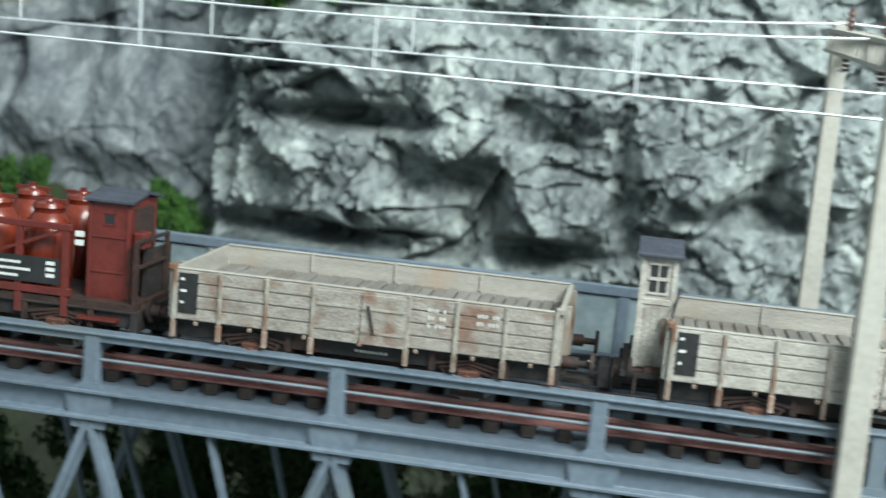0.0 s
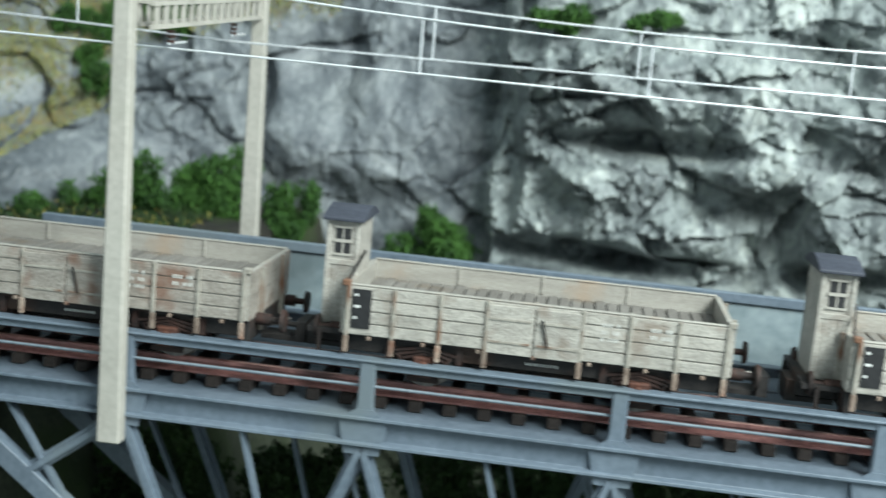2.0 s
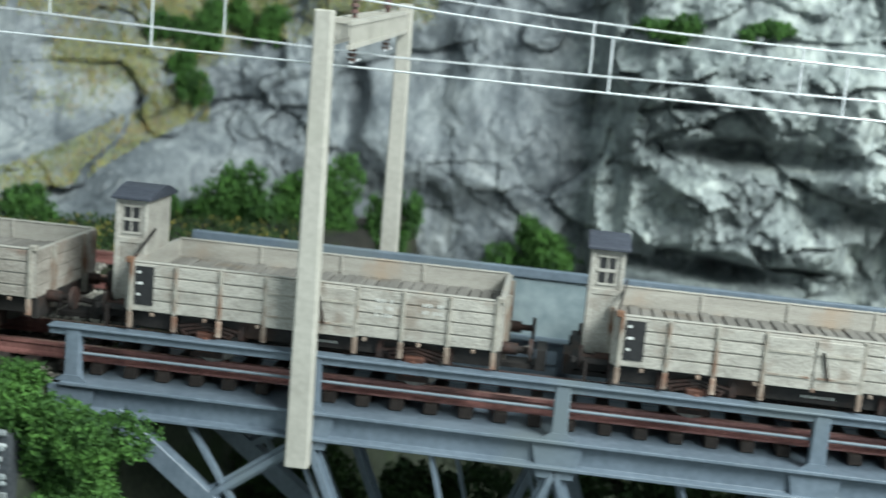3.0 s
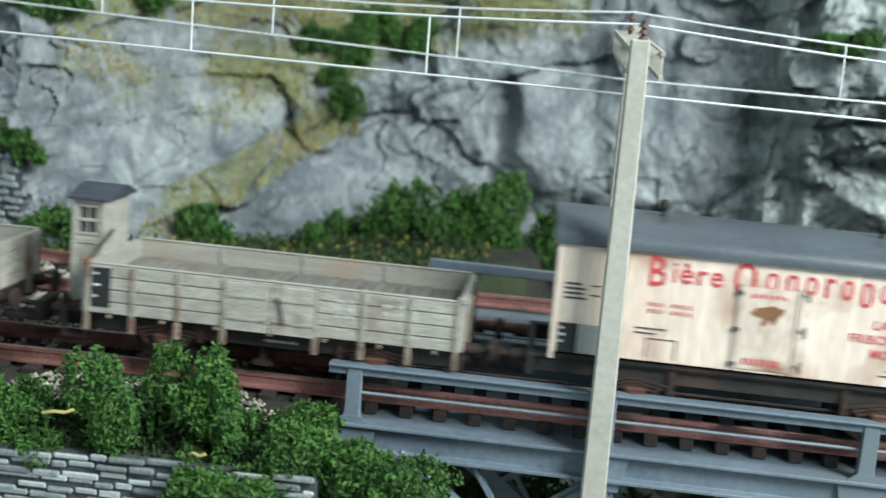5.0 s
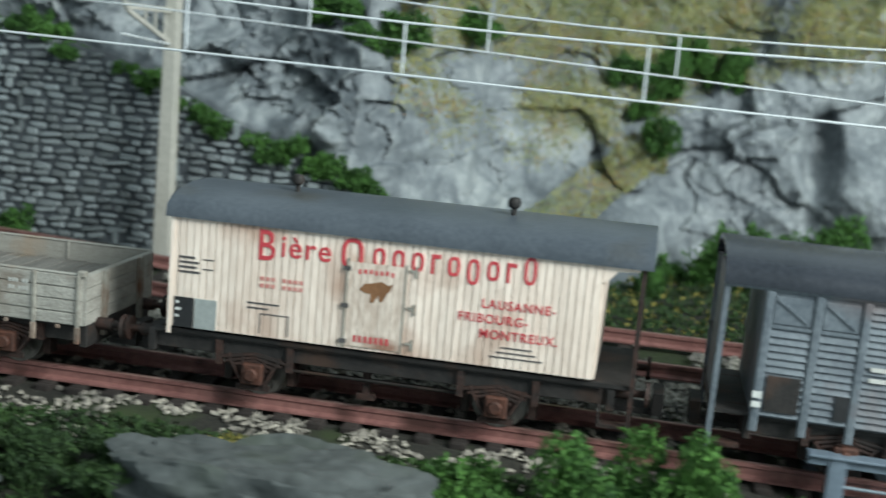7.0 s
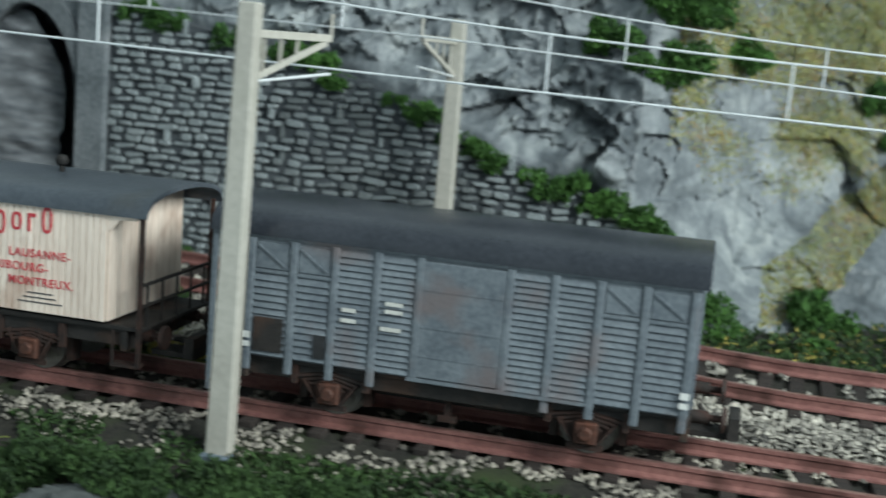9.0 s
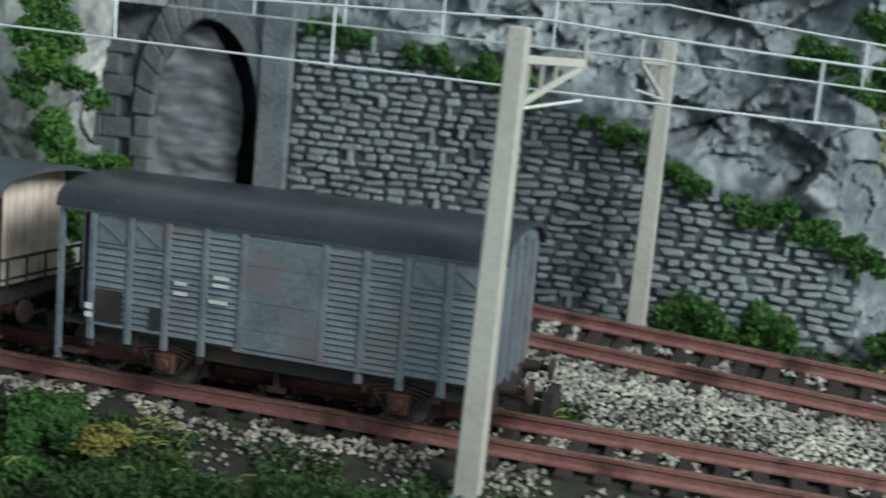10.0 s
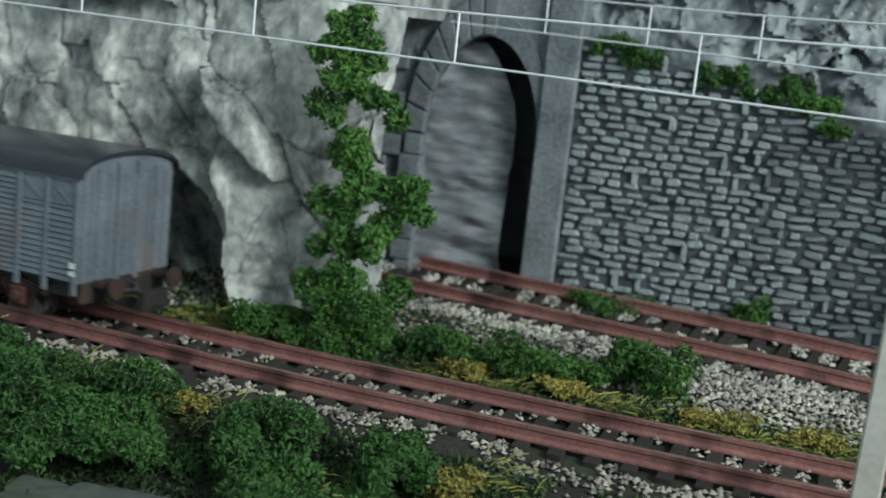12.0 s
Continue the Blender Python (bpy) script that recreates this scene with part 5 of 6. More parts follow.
def covered_van():
    g = thing("covered_van", "grey louvred covered goods van with dark barrel roof", "goods wagon")
    half, lo, hi, W, sole = 4.02, 1.06, 3.42, 1.50, 1.02
    running_gear(g, half, 4.7, sole)
    part("floor", Shape().box(-half - 0.7, half, -W + 0.05, W - 0.05, sole, sole + 0.07), BLACK, g)
    body = part("body", Shape().prism([(-W, lo), (W, lo), (W, hi)] + list(reversed(barrel(W, hi, hi + 0.38)))[1:-1] + [(-W, hi)], "x", -half, half), VANGREY, g, "grey painted van body", 0.01)
    part("roof", barrel_roof(-half - 0.72, half + 0.14, W + 0.10, hi - 0.02, hi + 0.46), VANROOF, g, "dark grey sheet roof", 0, True)
    f = -W
    part("cornice", Shape().box(-half - 0.65, half + 0.02, f - 0.05, f - 0.002, hi - 0.17, hi - 0.02), VANGREY, g, "", 0.01)
    def louvres(x0, x1, z0, z1, n):
        h = (z1 - z0) / n
        for k in range(n):
            z = z0 + k * h
            part("slat", Shape().prism([(f - 0.004, z + 0.01), (f - 0.055, z + 0.015), (f - 0.012, z + h - 0.01), (f - 0.004, z + h - 0.01)], "x", x0, x1), VANGREY, body)
    posts = [-half + 0.07, -3.14, -2.36, -1.58, -0.80, 0.80, 1.58, 2.36, 3.14, half - 0.07]
    for i, x in enumerate(posts):
        w = 0.075
        part("post", Shape().prism([(x - w, f - 0.002), (x - w, f - 0.05), (x - w * 0.6, f - 0.068), (x + w * 0.6, f - 0.068), (x + w, f - 0.05), (x + w, f - 0.002)], "z", lo - 0.26 if i not in (4, 5) else lo, hi - 0.17), VANGREY, g, "", 0.008)
    for a, b in zip(posts, posts[1:]):
        if b - a > 1.2:
            continue
        if a < -2.4 or a > 2.2:
            louvres(a + 0.08, b - 0.08, lo + 0.03, hi - 0.82, 12)
            fr = part("flap", Shape().box(a + 0.09, b - 0.09, f - 0.03, f - 0.004, hi - 0.72, hi - 0.24), VANGREY, g, "", 0.01)
            part("flap_bar", Shape().beam((a + 0.14, f - 0.04, hi - 0.30), (b - 0.14, f - 0.04, hi - 0.66), 0.03, 0.035, (0, 1, 0)).box(a + 0.08, b - 0.08, f - 0.05, f - 0.028, hi - 0.79, hi - 0.73), VANGREY, fr)
        else:
            louvres(a + 0.08, b - 0.08, lo + 0.03, hi - 0.22, 18)
    dr = part("door", Shape().box(-0.74, 0.74, f - 0.06, f - 0.004, lo + 0.04, hi - 0.22), VANGREY, g, "plain sheet sliding door", 0.015)
    part("seam", Shape().box(-0.72, 0.72, f - 0.072, f - 0.061, lo + 0.95, lo + 0.98).box(-0.72, 0.72, f - 0.068, f - 0.061, lo + 1.62, lo + 1.64).box(-0.72, 0.72, f - 0.068, f - 0.061, lo + 0.42, lo + 0.44), VANGREY, dr)
    part("door_rail", Shape().box(-0.9, 2.3, f - 0.10, f - 0.06, lo - 0.03, lo + 0.03), VANGREY, g)
    part("sign", Shape().box(-half + 0.20, -half + 0.76, f - 0.075, f - 0.058, lo + 0.12, lo + 0.75), BLACK, g, "dark brown lettering panel")
    part("sign", Shape().box(-2.66, -2.44, f - 0.075, f - 0.058, lo + 0.12, lo + 0.55), PANEL, g, "small dark panel")
    for k, (x, z, w) in enumerate(((-2.05, 1.05, 0.26), (-1.22, 1.26, 0.32), (-1.22, 1.12, 0.32), (-1.26, 0.80, 0.38), (-2.05, 0.86, 0.28))):
        part("mark", Shape().box(x - w / 2, x + w / 2, f - 0.075, f - 0.058, lo + z, lo + z + 0.07), CHALK, g)
    for x in (-half + 0.07, half - 0.07):
        part("corner_mark", Shape().box(x - 0.08, x + 0.08, f - 0.112, f - 0.101, lo + 0.34, lo + 0.46).box(x - 0.08, x + 0.08, f - 0.112, f - 0.101, lo + 0.18, lo + 0.28), WHITE, g, "white tail marks")
    for y in (-0.95, -0.32, 0.32, 0.95):
        part("end_post", Shape().box(half, half + 0.08, y - 0.08, y + 0.08, lo - 0.1, hi + 0.26 - 0.20 * abs(y)), VANGREY, g, "", 0.012)
    for k in range(11):
        y = -W + 0.02 + k * 0.27
        part("end_board", Shape().box(half + 0.001, half + 0.03, y + 0.012, y + 0.258, lo, hi - 0.05), VANGREY, body)
    # brakeman's platform at the other end
    part("platform_wall", Shape().box(-half - 0.66, -half - 0.60, -0.75, 0.75, sole, hi), VANGREY, g)
    for y in (-W + 0.02, W - 0.02):
        part("platform_post", Shape().box(-half - 0.69, -half - 0.60, y - 0.045, y + 0.045, 0.30, hi - 0.05), VANGREY, g)
    part("railing", Shape().box(-half - 0.67, -half - 0.62, -W + 0.05, -0.76, 1.95, 2.0).box(-half - 0.67, -half - 0.62, 0.76, W - 0.05, 1.95, 2.0), BLACK, g)
    part("step", Shape().box(-half - 0.6, -half - 0.1, -W, -W + 0.3, 0.44, 0.5), RUST, g)
    part("tail_hose", Shape().cyl((half + 0.2, 0.15, 0.9), (half + 0.55, 0.15, 0.35), 0.05, None, 8), BLACK, g)
    TRAIN.append((g, 53.15))
    return g


def pot_wagon():
    g = thing("pot_wagon", "red-oxide acid pot wagon with orange stoneware jars and brake cabin", "goods wagon")
    half, sole = 3.6, 1.0
    running_gear(g, half, 4.1, sole)
    part("floor", Shape().box(-half, half, -1.4, 1.4, sole, sole + 0.12), RUST, g)
    for k in range(5):
        for y in (-0.72, 0.72):
            x = -3.0 + k * 1.12
            jar = part("jar", Shape().lathe((x, y), [(0.36, 1.12), (0.50, 1.4), (0.52, 2.1), (0.46, 2.40), (0.36, 2.56), (0.30, 2.64), (0.32, 2.70)], 18), POTRED, g, "glossy orange stoneware jar", 0, True)
            part("lid", Shape().lathe((x, y), [(0.30, 2.70), (0.33, 2.74), (0.30, 2.82), (0.12, 2.86), (0.10, 2.90)], 14), POTRED, jar, "", 0, True)
            part("clamp", Shape().box(x - 0.38, x + 0.38, y - 0.03, y + 0.03, 2.83, 2.90).box(x - 0.05, x + 0.05, y - 0.05, y + 0.05, 2.88, 2.97), OXIDE, jar)
    for sd in (-1, 1):
        y = sd * 1.38
        for k in range(7):
            x = -half + 0.08 + k * 0.95
            part("stake", Shape().box(x - 0.07, x + 0.07, y - 0.05, y + 0.05, 0.75, 2.5), OXIDE, g, "", 0.01)
        part("side_rail", Shape().box(-half, 2.3, y - 0.06, y + 0.06, 2.42, 2.54).box(-half, 2.3, y - 0.06, y + 0.06, 1.15, 1.30), OXIDE, g, "", 0.01)
        for k in range(3):
            x = -half + 0.08 + k * 1.9
            part("brace", Shape().beam((x, y, 1.7), (x + 1.9, y, 2.45), 0.06, 0.09, (0, 1, 0)), OXIDE, g)
    board = part("board", Shape().box(-0.6, 2.1, -1.46, -1.435, 1.36, 1.86), PANEL, g, "black lettering board")
    for k, w in enumerate((0.8, 1.2, 0.7)):
        part("mark", Shape().box(0.9 - w / 2, 0.9 + w / 2, -1.468, -1.461, 1.70 - 0.13 * k, 1.75 - 0.13 * k), WHITE, board)
    for k in range(3):
        part("mark", Shape().box(1.82, 2.0, -1.468, -1.461, 1.73 - 0.12 * k, 1.80 - 0.12 * k), WHITE, board)
    for z in (2.16, 2.33):
        part("mark", Shape().box(2.34, 2.50, -1.36, -1.30, z, z + 0.10), WHITE, g)
    cab = part("cabin", Shape().prism([(-1.05, 1.1), (0.25, 1.1), (0.25, 3.02), (-0.4, 3.12), (-1.05, 3.02)], "x", 2.45, 3.30), OXIDE, g, "red-oxide brakeman's cabin", 0.02)
    win = part("window", Shape().box(2.80, 2.98, -1.062, -1.051, 2.58, 2.78), PANEL, cab, "small dark window")
    part("frame", Shape().box(2.77, 3.01, -1.070, -1.052, 2.78, 2.81).box(2.77, 3.01, -1.070, -1.052, 2.55, 2.58), OXIDE, win)
    for xa in (2.45, 3.22):
        part("corner_strip", Shape().box(xa, xa + 0.08, -1.075, -1.052, 1.1, 2.98), OXIDE, cab, "", 0.01)
    for z in (1.62, 2.30):
        part("cross_strip", Shape().box(2.54, 3.21, -1.070, -1.052, z, z + 0.05), OXIDE, cab, "", 0.01)
    # dark brown sheet over most of the cabin's end face
    part("end_door", Shape().box(3.301, 3.325, -0.85, 0.05, 1.2, 2.9), RUST, cab, "dark brown end door", 0.01)
    part("cabin_roof", Shape().prism([(-1.16, 3.00), (-0.4, 3.13), (0.36, 3.00), (0.36, 3.06), (-0.4, 3.21), (-1.16, 3.06)], "x", 2.38, 3.40), CABROOF, g, "dark grey sheet roof", 0.01)
    part("lamp_box", Shape().box(3.33, 3.55, -0.95, -0.55, 2.12, 2.45), OXIDE, g, "", 0.03)
    for y in (-1.3, 0.2):
        part("platform_post", Shape().box(3.52, 3.60, y - 0.04, y + 0.04, 0.5, 2.35), RUST, g)
    part("railing", Shape().box(3.53, 3.59, -1.3, 0.2, 2.29, 2.35).box(3.53, 3.59, -1.3, 0.2, 1.8, 1.85), RUST, g)
    part("ladder", Shape().box(3.36, 3.40, -1.2, -1.15, 0.6, 2.2).box(3.36, 3.40, -0.9, -0.85, 0.6, 2.2), RUST, g)
    for k in range(4):
        part("rung", Shape().box(3.36, 3.39, -1.15, -0.9, 0.8 + 0.35 * k, 0.84 + 0.35 * k), RUST, g)
    for k in range(2):
        part("step", Shape().box(2.5, 3.3, -1.5, -1.2, 0.42 + 0.35 * k, 0.48 + 0.35 * k), OXIDE, g)
    part("sack", Shape().box(3.4, 3.5, -0.6, 0.6, 1.1, 2.05), BLACK, g)
    TRAIN.append((g, 6.55))
    return g


pot_wagon()
open_wagon("weathered grey low-sided open wagon with rust stains", False, 14.58, BROWNWOOD)
open_wagon("bleached grey open wagon with a brakeman's cabin", True, 23.77, GREYWOOD)
open_wagon("bleached grey open wagon with a brakeman's cabin", True, 33.25, GREYWOOD)
refrigerator_wagon()
covered_van()

# ---- plants ----
def tuft(vs, fs, rnd, x, y, z, r):
    """One small leaf clump: a folded, uneven leaf pair."""
    k = len(vs)
    d = Vector((rnd.gauss(0, 1), rnd.gauss(0, 1), rnd.gauss(0.4, 0.8))).normalized()
    s = d.orthogonal().normalized()
    s.rotate(Matrix.Rotation(rnd.uniform(0, math.tau), 3, d))
    t = d.cross(s)
    c = Vector((x, y, z))
    a, b = r * rnd.uniform(0.7, 1.3), r * rnd.uniform(0.4, 0.8)
    for p in (c - s * a * 0.5, c + t * b * 0.6 + d * b * 0.3, c + s * a, c - t * b * 0.6 + d * b * 0.3):
        vs.append((p.x * K, p.y * K, p.z * K))
    fs += [(k, k + 1, k + 2), (k, k + 2, k + 3)]


def bush(label, mat, lobes, density, leaf, seed, category="bush", kind=""):
    """Lobes of centre and half sizes, filled with leaf clumps, thicker towards an uneven skin."""
    rnd = random.Random(seed)
    plant = thing(category, label, category)
    for x, y, z, rx, ry, rz in lobes:
        vs, fs = [], []
        for _ in range(int(1.7 * density * (rx * ry + ry * rz + rx * rz))):
            v = Vector((rnd.gauss(0, 1), rnd.gauss(0, 1), rnd.gauss(0, 1))).normalized()
            m = 0.78 + 0.42 * noise.noise(Vector((v.x * 2.2 + seed, v.y * 2.2, v.z * 2.2)))
            r = m * (1 - 0.38 * rnd.random() ** 2)
            tuft(vs, fs, rnd, x + v.x * r * rx, y + v.y * r * ry, z + v.z * r * rz, leaf * 0.8)
        me = bpy.data.meshes.new("clump")
        me.from_pydata(vs, [], fs)
        me.materials.append(mat)
        part("clump", me, mat, plant)
    return plant


def shrub(x, y, z, rx, rz, seed, mat=None, label="", leaf=0.11, ry=None, density=420):
    rnd = random.Random(seed)
    ry = ry or rx * 0.7
    lobes = [(x + rnd.uniform(-0.6, 0.6) * rx, y + rnd.uniform(-0.6, 0.6) * ry, z + rz * rnd.uniform(0.1, 0.75), rx * rnd.uniform(0.24, 0.5), ry * rnd.uniform(0.32, 0.55), rz * rnd.uniform(0.2, 0.48)) for _ in range(11)]
    return bush(label or "fresh green foam bush", mat or LEAF, lobes, density, leaf, seed)


# x, y, ground height, half width, height
def row_of(spots, seed, label, mat=None, leaf=0.11, density=420, depth=None):
    for i, (x, y, z, r, h) in enumerate(spots):
        shrub(x, y, z, r, h, seed + i, mat, label, leaf, depth, density)


row_of([(-7.3, 15.0, 0.3, 1.2, 2.2), (-5.3, 15.6, 0.4, 1.9, 2.9), (-3.5, 15.9, 0.4, 1.8, 3.4), (-0.9, 16.6, 0.6, 1.1, 2.4), (3.6, 17.6, 0.3, 1.9, 1.7), (-11.0, 12.0, 1.0, 1.2, 1.6), (-8.6, 13.0, 0.8, 1.0, 1.6)], 20, "fresh green foam bush at the foot of the cliff", None, 0.16, 260)
slope = [(-8.3, 5.1, 0.8, 1.0), (-8.4, 6.8, 1.1, 1.6), (-6.6, 7.2, 1.1, 1.6), (-9.1, 5.9, 0.8, 0.9), (-9.6, 7.1, 0.8, 1.1), (-7.8, 7.8, 1.2, 1.2), (7.2, 8.3, 1.4, 0.8), (10.4, 8.5, 1.3, 0.6), (-15.4, 7.6, 1.2, 1.0), (-13.8, 7.8, 1.0, 1.2), (-15.5, 9.0, 1.4, 1.0)]
row_of([(x, cliff_y(x, z + 0.3) - 0.2, z, r, h) for x, z, r, h in slope], 40, "green foam bush on the rock slope", None, 0.13, 330)
# along the top and the foot of the masonry wall
rnd_top = random.Random(61)
wall_top = [(-29.6 + 0.52 * k, 9.7, run(WALL_TOP, -29.6 + 0.52 * k) - 0.42 + rnd_top.uniform(-0.15, 0.15), rnd_top.uniform(0.40, 0.72), rnd_top.uniform(0.35, 0.75)) for k in range(28) if k not in (3, 4, 12, 13, 20)]
row_of(wall_top + [(-17.2, 11.2, 8.2, 1.0, 0.9), (-16.2, 11.0, 7.5, 0.8, 0.8)], 60, "green foam growth on the top of the stone wall", None, 0.12, 400)
row_of([(-28.6, 9.1, 1.6, 1.2, 0.5), (-25.3, 9.2, 1.6, 0.7, 1.0), (-19.2, 8.9, 1.5, 1.2, 1.3), (-17.6, 9.0, 1.5, 0.9, 1.4), (-14.2, 9.4, 1.3, 1.5, 1.4), (-11.4, 9.4, 1.2, 0.7, 0.7)], 80, "green foam bush at the foot of the stone wall", None, 0.13, 330)
# between the two tracks
row_of([(-35.4, 4.1, 0.6, 1.3, 1.0), (-33.3, 4.3, 0.7, 1.5, 1.6), (-31.4, 4.4, 0.8, 1.2, 1.0), (-29.6, 4.5, 0.8, 1.1, 0.9), (-26.9, 5.0, 0.9, 1.4, 1.25), (-28.2, 4.5, 0.8, 0.8, 0.7)], 100, "dense green foam bush between the tracks")
ivy = random.Random(131)
ivy_lobes = [(-34.5, 4.9, 7.9, 0.35, 0.3, 0.6)]
for ex, ez, erx, erz, count in ((-34.5, 6.7, 0.85, 1.1, 10), (-33.5, 6.1, 0.45, 0.45, 3), (-34.2, 5.4, 0.5, 0.7, 7), (-34.4, 7.8, 0.5, 0.5, 5), (-33.6, 4.0, 1.25, 1.15, 16), (-32.6, 4.1, 0.6, 0.6, 5), (-34.0, 2.2, 1.3, 0.9, 10), (-33.8, 1.3, 1.7, 0.6, 10)):
    for _ in range(count):
        a, q = ivy.uniform(0, math.tau), math.sqrt(ivy.random())
        size = ivy.uniform(0.28, 0.52)
        ivy_lobes.append((ex + erx * q * math.cos(a), 4.8 + ivy.uniform(-0.25, 0.25), ez + erz * q * math.sin(a), size, 0.36, size * 0.9))
bush("green ivy hanging over the rock pier beside the tunnel", IVY, ivy_lobes, 300, 0.16, 130, "ivy")
# along the front edge of the layout
row_of([(x, y, z, 0.88 * r, 0.78 * h) for x, y, z, r, h in [(-36.4, -1.7, 0.1, 2.6, 1.7), (-38.6, -1.2, 0.2, 1.8, 1.6), (-32.2, -1.8, 0.1, 1.5, 1.5), (-30.0, -1.7, 0.1, 1.1, 1.5), (-34.4, -2.6, -0.1, 1.6, 1.1), (-36.6, -3.0, -0.2, 2.2, 1.2), (-31.2, -3.0, -0.2, 2.0, 1.0), (-39.5, -2.4, 0.0, 2.0, 1.4), (-33.2, -1.0, 0.3, 0.9, 0.7)]], 140, "dark green foam bush beside the front track", DARKLEAF, 0.12, 420, 1.2)
row_of([(-27.8, -2.5, 0.0, 1.2, 0.7), (-25.6, -2.6, 0.0, 1.5, 0.75), (-23.4, -2.3, 0.0, 1.3, 0.75), (-21.2, -2.4, 0.1, 1.5, 0.7), (-18.8, -2.3, 0.1, 1.5, 0.9), (-16.6, -2.3, 0.1, 1.2, 0.75), (-27.0, -3.4, -0.2, 1.8, 0.7)], 160, "low moss-green foam mat beside the gravel", MOSS, 0.11, 420, 1.1)
row_of([(-10.6, -1.6, -0.1, 1.5, 1.3), (-8.8, -1.6, 0.0, 1.3, 1.9), (-7.0, -1.5, 0.0, 1.0, 2.1), (-5.6, -1.7, -0.5, 1.3, 1.9), (-4.0, -1.8, -1.0, 1.5, 1.8), (-6.6, -2.3, -0.8, 1.4, 1.4), (-12.4, -2.2, -0.2, 1.2, 0.8), (-3.6, -2.0, -2.2, 1.4, 1.6)], 180, "bright green foam bush at the bridge abutment", LEAF, 0.12, 430, 0.95)
row_of([(-34.6, -0.9, 0.5, 0.6, 0.4), (-28.8, -1.5, 0.3, 0.8, 0.5), (-30.6, 4.0, 0.8, 0.9, 0.4), (-25.2, 3.8, 0.8, 1.0, 0.35), (-23.4, 3.9, 0.8, 1.0, 0.35), (-28.4, 4.0, 0.8, 0.8, 0.4), (-14.4, -0.9, 0.3, 1.2, 0.5)], 200, "tuft of yellow dry grass fibre", STRAW, 0.10, 300, 0.6)
# deep in the gorge under the bridge
row_of([(-1.5, 6.5, -4.5, 2.4, 2.5), (2.5, 8.0, -6.0, 2.8, 3.0), (7.0, 9.0, -6.0, 3.0, 3.2), (12.0, 9.0, -6.0, 3.0, 3.2), (17.0, 9.0, -6.0, 3.0, 3.2), (22.0, 9.0, -6.0, 3.0, 3.2), (0.0, 3.5, -6.5, 2.5, 2.5)], 220, "dark green foam growth deep in the gorge", MOSS, 0.22, 120)


def ground_cover():
    """Short moss and fibre over the earth that the bushes and the gravel leave free."""
    rnd = random.Random(17)
    for name, label, mat, n, lo, hi, leaf in (("moss", "dark moss-green fibre over the earth", MOSS, 50000, -0.4, 2.0, 0.11), ("dry_grass", "patches of ochre and yellow dry fibre", STRAW, 9000, 0.33, 2.0, 0.09)):
        vs, fs = [], []
        for _ in range(n):
            x = rnd.uniform(-46, -5.2)
            f, r = front_y(x), rear_y(x)
            if x > -21 and rnd.random() < 0.3:
                x, y = rnd.uniform(-16, -3), rnd.uniform(7.6, 18)
                if y < cliff_y(x, 1.0):
                    tuft(vs, fs, rnd, x, y, ground_z(x, y) + rnd.uniform(0.0, 0.25), leaf * 1.3)
                continue
            y = rnd.uniform(-4.4, f - 2.1) if rnd.random() < 0.62 else rnd.uniform(f + 1.35, f + 2.5 if x > -27 else r - 2.0) if x < -21 else rnd.uniform(f - 3.7, f - 2.1) if rnd.random() < 0.75 else rnd.uniform(r + 1.2, 9.6)
            if mat is STRAW and y < f and -25.5 < x < -15.5:
                continue
            if lo < noise.noise(Vector((x * 0.55, y * 0.55, 30.0))) < hi:
                tuft(vs, fs, rnd, x, y, ground_z(x, y) + rnd.uniform(0.0, 0.16), leaf)
        me = bpy.data.meshes.new(name)
        me.from_pydata(vs, [], fs)
        me.materials.append(mat)
        tagged(new(name, me), label, "grass", "", "stuff")


ground_cover()


def fibres():
    """Long loose blades of static grass, thickest beside the gravel."""
    rnd = random.Random(23)
    vs, fs = [], []
    for _ in range(8000):
        x = rnd.uniform(-44, -8)
        f = front_y(x)
        front = rnd.random() < 0.35
        if x > -21:
            front = True
        if front and x > -26:
            continue
        y = rnd.uniform(f - 4.6, f - 2.0) if front else f + 1.75 + abs(rnd.gauss(0, 0.45))
        if noise.noise(Vector((x * 0.6, y * 0.6, 51.0))) < (0.12 if front else -0.1) or y > rear_y(x) - 1.6:
            continue
        z = ground_z(x, y) + (0.45 if front else 0.05) * rnd.random()
        a, ln, up = rnd.uniform(0, math.tau), rnd.uniform(0.18, 0.5), rnd.uniform(0.15, 0.8)
        dx, dy, w, k = math.cos(a) * ln, math.sin(a) * ln, 0.009, len(vs)
        sx, sy = -math.sin(a) * w, math.cos(a) * w
        for u, h in ((0, 0.0), (0.5, 0.7), (1.0, 0.85)):
            for s in (-1, 1):
                q = s * (1 - 0.8 * u)
                vs.append(((x + dx * u + sx * q) * K, (y + dy * u + sy * q) * K, (z + ln * up * h + 0.012 * s) * K))
        fs += [(k, k + 1, k + 3, k + 2), (k + 2, k + 3, k + 5, k + 4)]
    me = bpy.data.meshes.new("grass_blades")
    me.from_pydata(vs, [], fs)
    me.materials.append(FIBRE)
    tagged(new("grass_blades", me), "long loose yellow-green blades of dry grass", "grass", "", "stuff")


fibres()


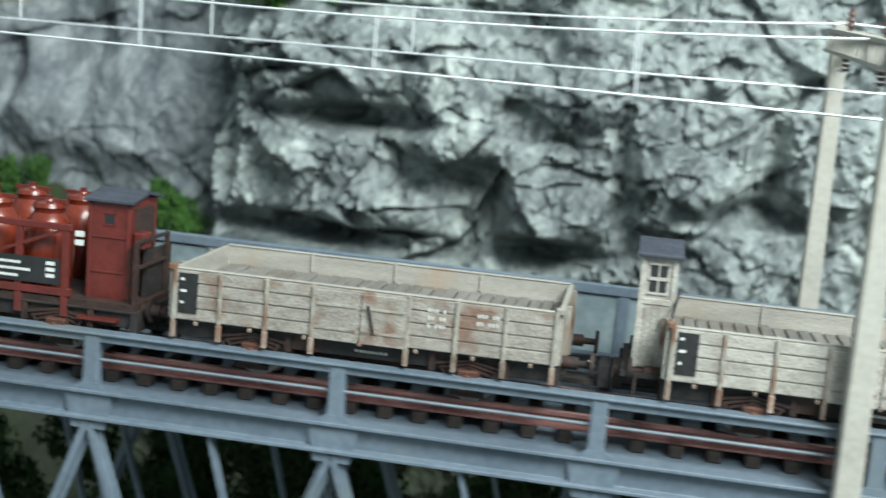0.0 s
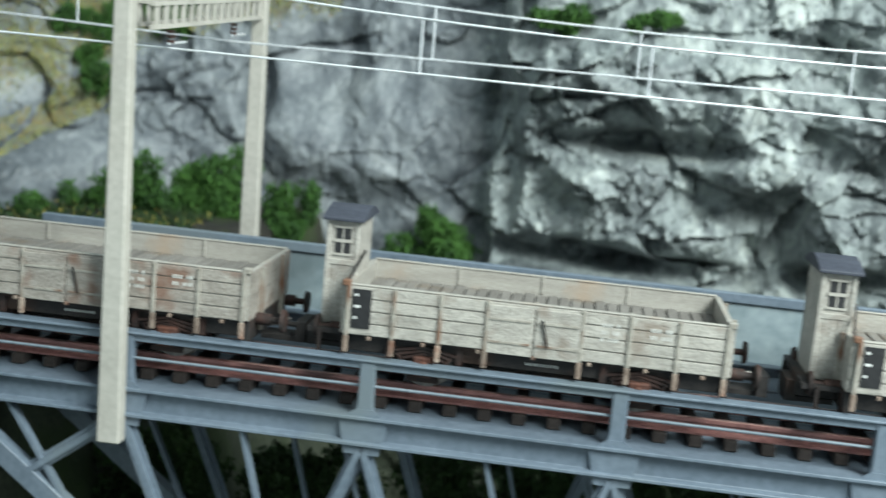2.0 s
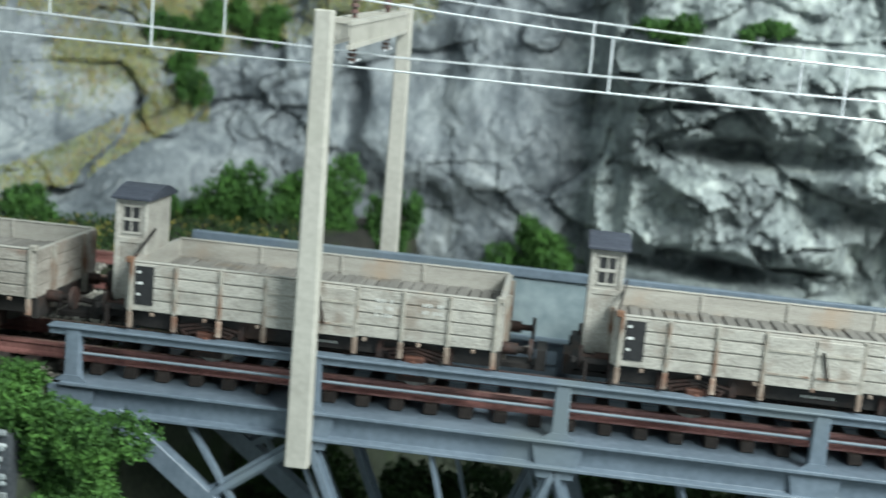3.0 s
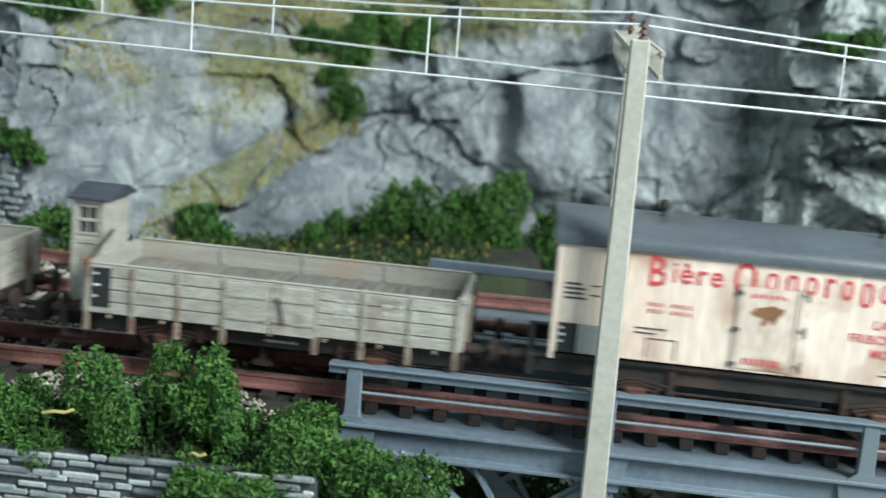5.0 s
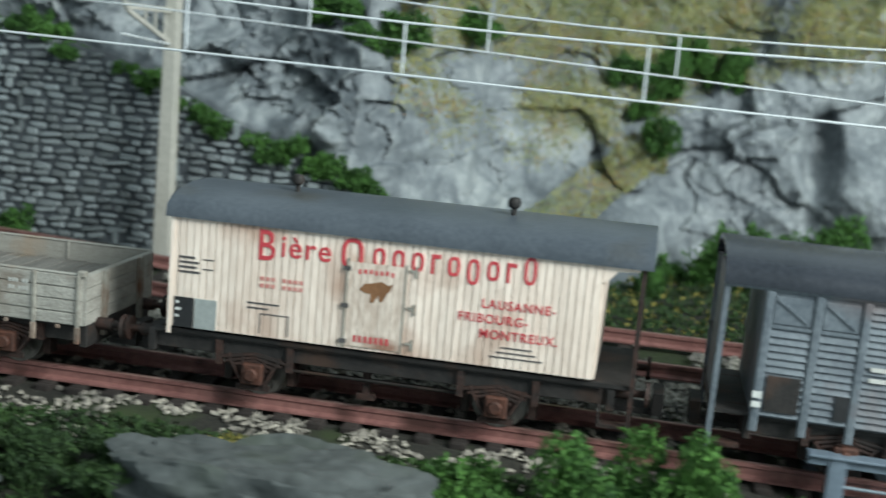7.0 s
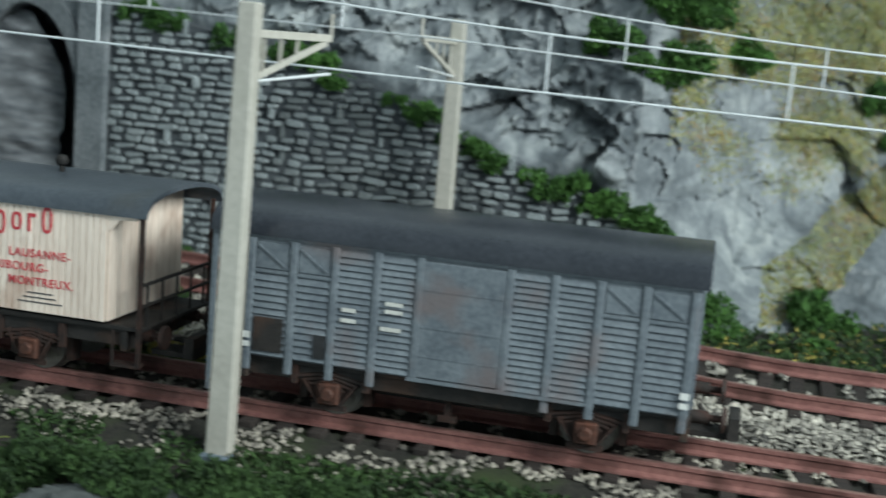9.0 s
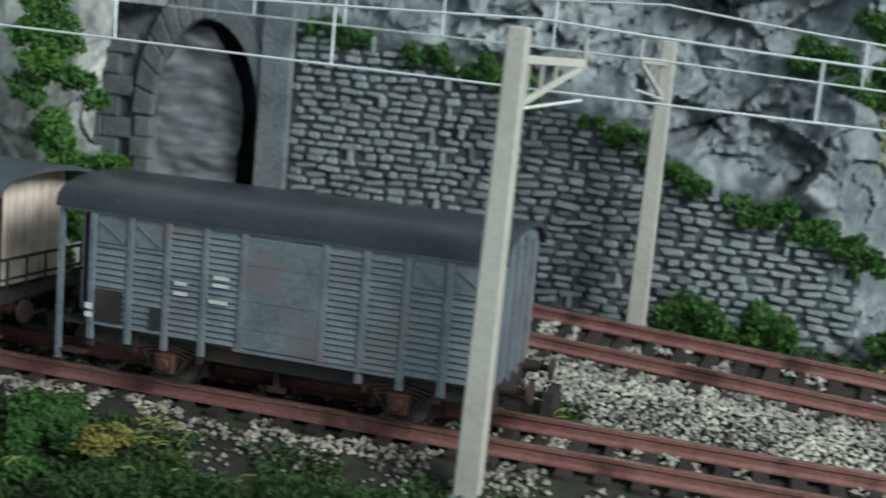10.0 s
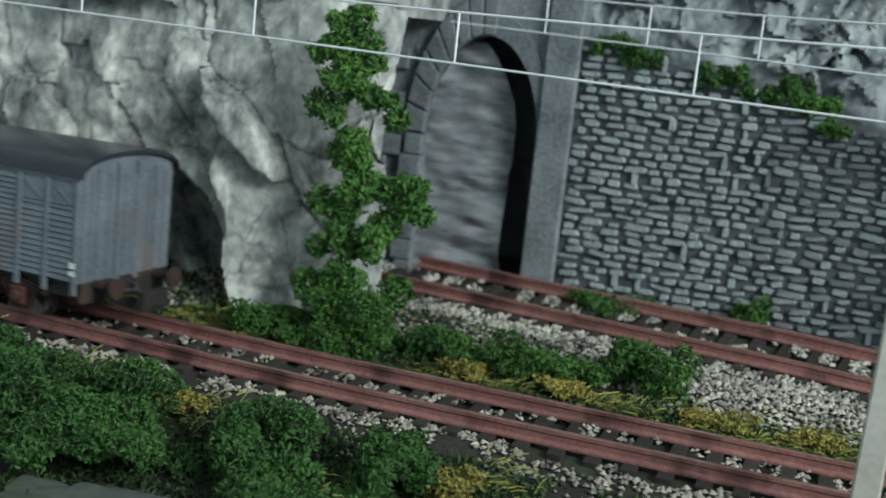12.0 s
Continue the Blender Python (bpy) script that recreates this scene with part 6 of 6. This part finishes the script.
def dry_stalk(x, y, z, length, turn):
    s = Shape()
    pts = [Vector((0.0, 0.0, 0.0)), Vector((length * 0.4, -0.05, 0.06)), Vector((length * 0.75, -0.04, 0.05)), Vector((length, 0.02, 0.10))]
    for i, (p, q) in enumerate(zip(pts, pts[1:])):
        s.beam(p, q, 0.07 - 0.012 * i, 0.05)
    ob = part("dry_stalk", s, STALK, None, "", 0.01, False, (x, y, z))
    ob.rotation_euler = (0, 0, radians(turn))
    return tagged(ob, "pale yellow dry stalk caught in the green bush", "stalk")


dry_stalk(-9.9, -2.35, 0.82, 0.55, 4)
dry_stalk(-7.2, -2.5, 0.42, 0.40, -35)


def meadow():
    """Short dry grass on the slopes above the lower rocks."""
    rnd = random.Random(9)
    heaps = {"green": ([], []), "rust": ([], [])}
    for _ in range(210000):
        x, z = rnd.uniform(-15.5, -0.5), rnd.uniform(1.6, 11)
        edge = run([(-15.5, 6.6), (-13.4, 5.2), (-11.0, 5.0), (-9.0, 5.9), (-6.5, 7.6), (-0.5, 8.7)], x) + 0.7 * noise.noise(Vector((x * 0.8, z * 0.8, 3.0)))
        strip = abs(z - run([(-12.6, 1.9), (-8.4, 5.2)], x)) < 0.85 + 0.35 * noise.noise(Vector((x, z, 6.0))) and -12.7 < x < -8.0
        thick = smooth_step(-0.7, 0.9, z - edge) * smooth_step(-0.45, 0.05, noise.noise(Vector((x * 0.5, z * 0.5, 12.0))))
        if rnd.random() < max(0.8 * thick, 0.75 if strip else 0.0):
            patch = noise.noise(Vector((x * 0.9, z * 0.9, 44.0)))
            heap = heaps["rust" if rnd.random() < 0.10 + 0.5 * max(0.0, patch) else "green"]
            tuft(*heap, rnd, x, cliff_y(x, z) - 0.03, z, 0.062)
    for key, mat, label in (("green", SLOPE, "yellow-green dry grass on the rock slope"), ("rust", RUSTGRASS, "rust-orange flecks of dry grass on the slope")):
        me = bpy.data.meshes.new("dry_grass")
        me.from_pydata(heaps[key][0], [], heaps[key][1])
        me.materials.append(mat)
        tagged(new("dry_grass", me), label, "grass", "", "stuff")


meadow()


# ---- stones along the front edge ----
def boulder(x, y, z, rx, ry, rz, seed, label):
    bm = bmesh.new()
    bmesh.ops.create_icosphere(bm, subdivisions=5, radius=1.0)
    for v in bm.verts:
        p = v.co.copy()
        flat = Vector((max(-0.82, min(0.82, p.x)), max(-0.8, min(0.8, p.y)), max(-0.7, min(0.62, p.z))))
        layer = 0.05 * math.sin(22 * (p.z + 0.25 * p.x) + 3 * noise.noise(p * 2.0 + Vector((seed, 1, 2)))) + 0.04 * noise.noise(p * 9.0)
        d = 1 + layer + 0.16 * noise.noise(p * 1.7 + Vector((seed, 0, 0))) + 0.10 * noise.ridged_multi_fractal(p * 2.4 + Vector((seed, 3, 0)), 0.9, 2.0, 4, 1.0, 2.0)
        v.co = Vector((x + flat.x * d * rx, y + flat.y * d * ry, z + flat.z * d * rz)) * K
    me = bpy.data.meshes.new("boulder")
    bm.to_mesh(me)
    bm.free()
    me.shade_smooth()
    me.set_sharp_from_angle(angle=radians(35))
    me.materials.append(BOULDER)
    return tagged(new("boulder", me), label, "rock")


boulder(-14.0, -2.4, 0.0, 2.9, 1.2, 1.35, 3, "smooth dark grey boulder at the layout's edge")
boulder(-21.6, -3.2, -0.45, 3.2, 1.0, 1.1, 8, "flat grey boulder at the layout's edge")
boulder(-33.2, -4.2, -0.86, 3.0, 0.8, 0.95, 14, "long dark grey stone along the layout's edge")


def edge_wall(x0, x1, y, top, low, seed):
    """A dry wall of flat grey stones that holds the front edge."""
    w = tagged(part("wall_south", Shape().box(x0, x1, y, y + 0.6, low, top - 0.05), MORTAR), "low dry wall of flat grey stones", "wall", "", "structure")
    rnd = random.Random(seed)
    z = low
    while z < top - 0.1:
        x = x0
        while x < x1 - 0.2:
            a = rnd.uniform(0.28, 0.85)
            part("stone", Shape().box(x + 0.015, min(x + a, x1) - 0.015, y - rnd.uniform(0.04, 0.12), y - 0.002, z + 0.015, z + 0.115 + rnd.uniform(0, 0.035)), STONE, w, "", 0.035).rotation_euler = (rnd.uniform(-0.03, 0.03), 0, 0)
            x += a
        z += 0.16


edge_wall(-12.6, -5.0, -2.35, 0.12, -1.9, 5)


# the train slows a little in mid-run and makes it up again
LAG = [(0, 0.14), (1.5, 0.04), (3.0, -0.07), (4.5, -0.03), (5.5, 0.0), (6.0, 0.10), (6.5, 0.19), (7.5, 0.20), (9.0, 0.15), (10.5, 0.11), (11.0, 0.08), (12.0, 0.03)]


def wagon_pose(centre, t):
    x = centre - SPEED * t + run(LAG, t)
    a = math.degrees(math.atan((front_y(x + 2) - front_y(x - 2)) / 4))
    b = math.degrees(math.atan((front_z(x + 2) - front_z(x - 2)) / 4))
    return pose(x * K, front_y(x) * K, 0.5 * (front_z(x + 2) + front_z(x - 2)) * K, 0, -b, a)


def motions():
    times = [0.5 * i for i in range(25)]
    for wagon, centre in TRAIN:
        walk(wagon, [(t, wagon_pose(centre, t)) for t in times])
    turn = math.degrees(SPEED * 0.1 / 0.5)
    for ob, x in WHEELS:
        walk(ob, [(0.1 * i, pose(x * K, 0, 0.5 * K, 0, -turn * i % 360, 0)) for i in range(121)])


bank_wall()
motions()
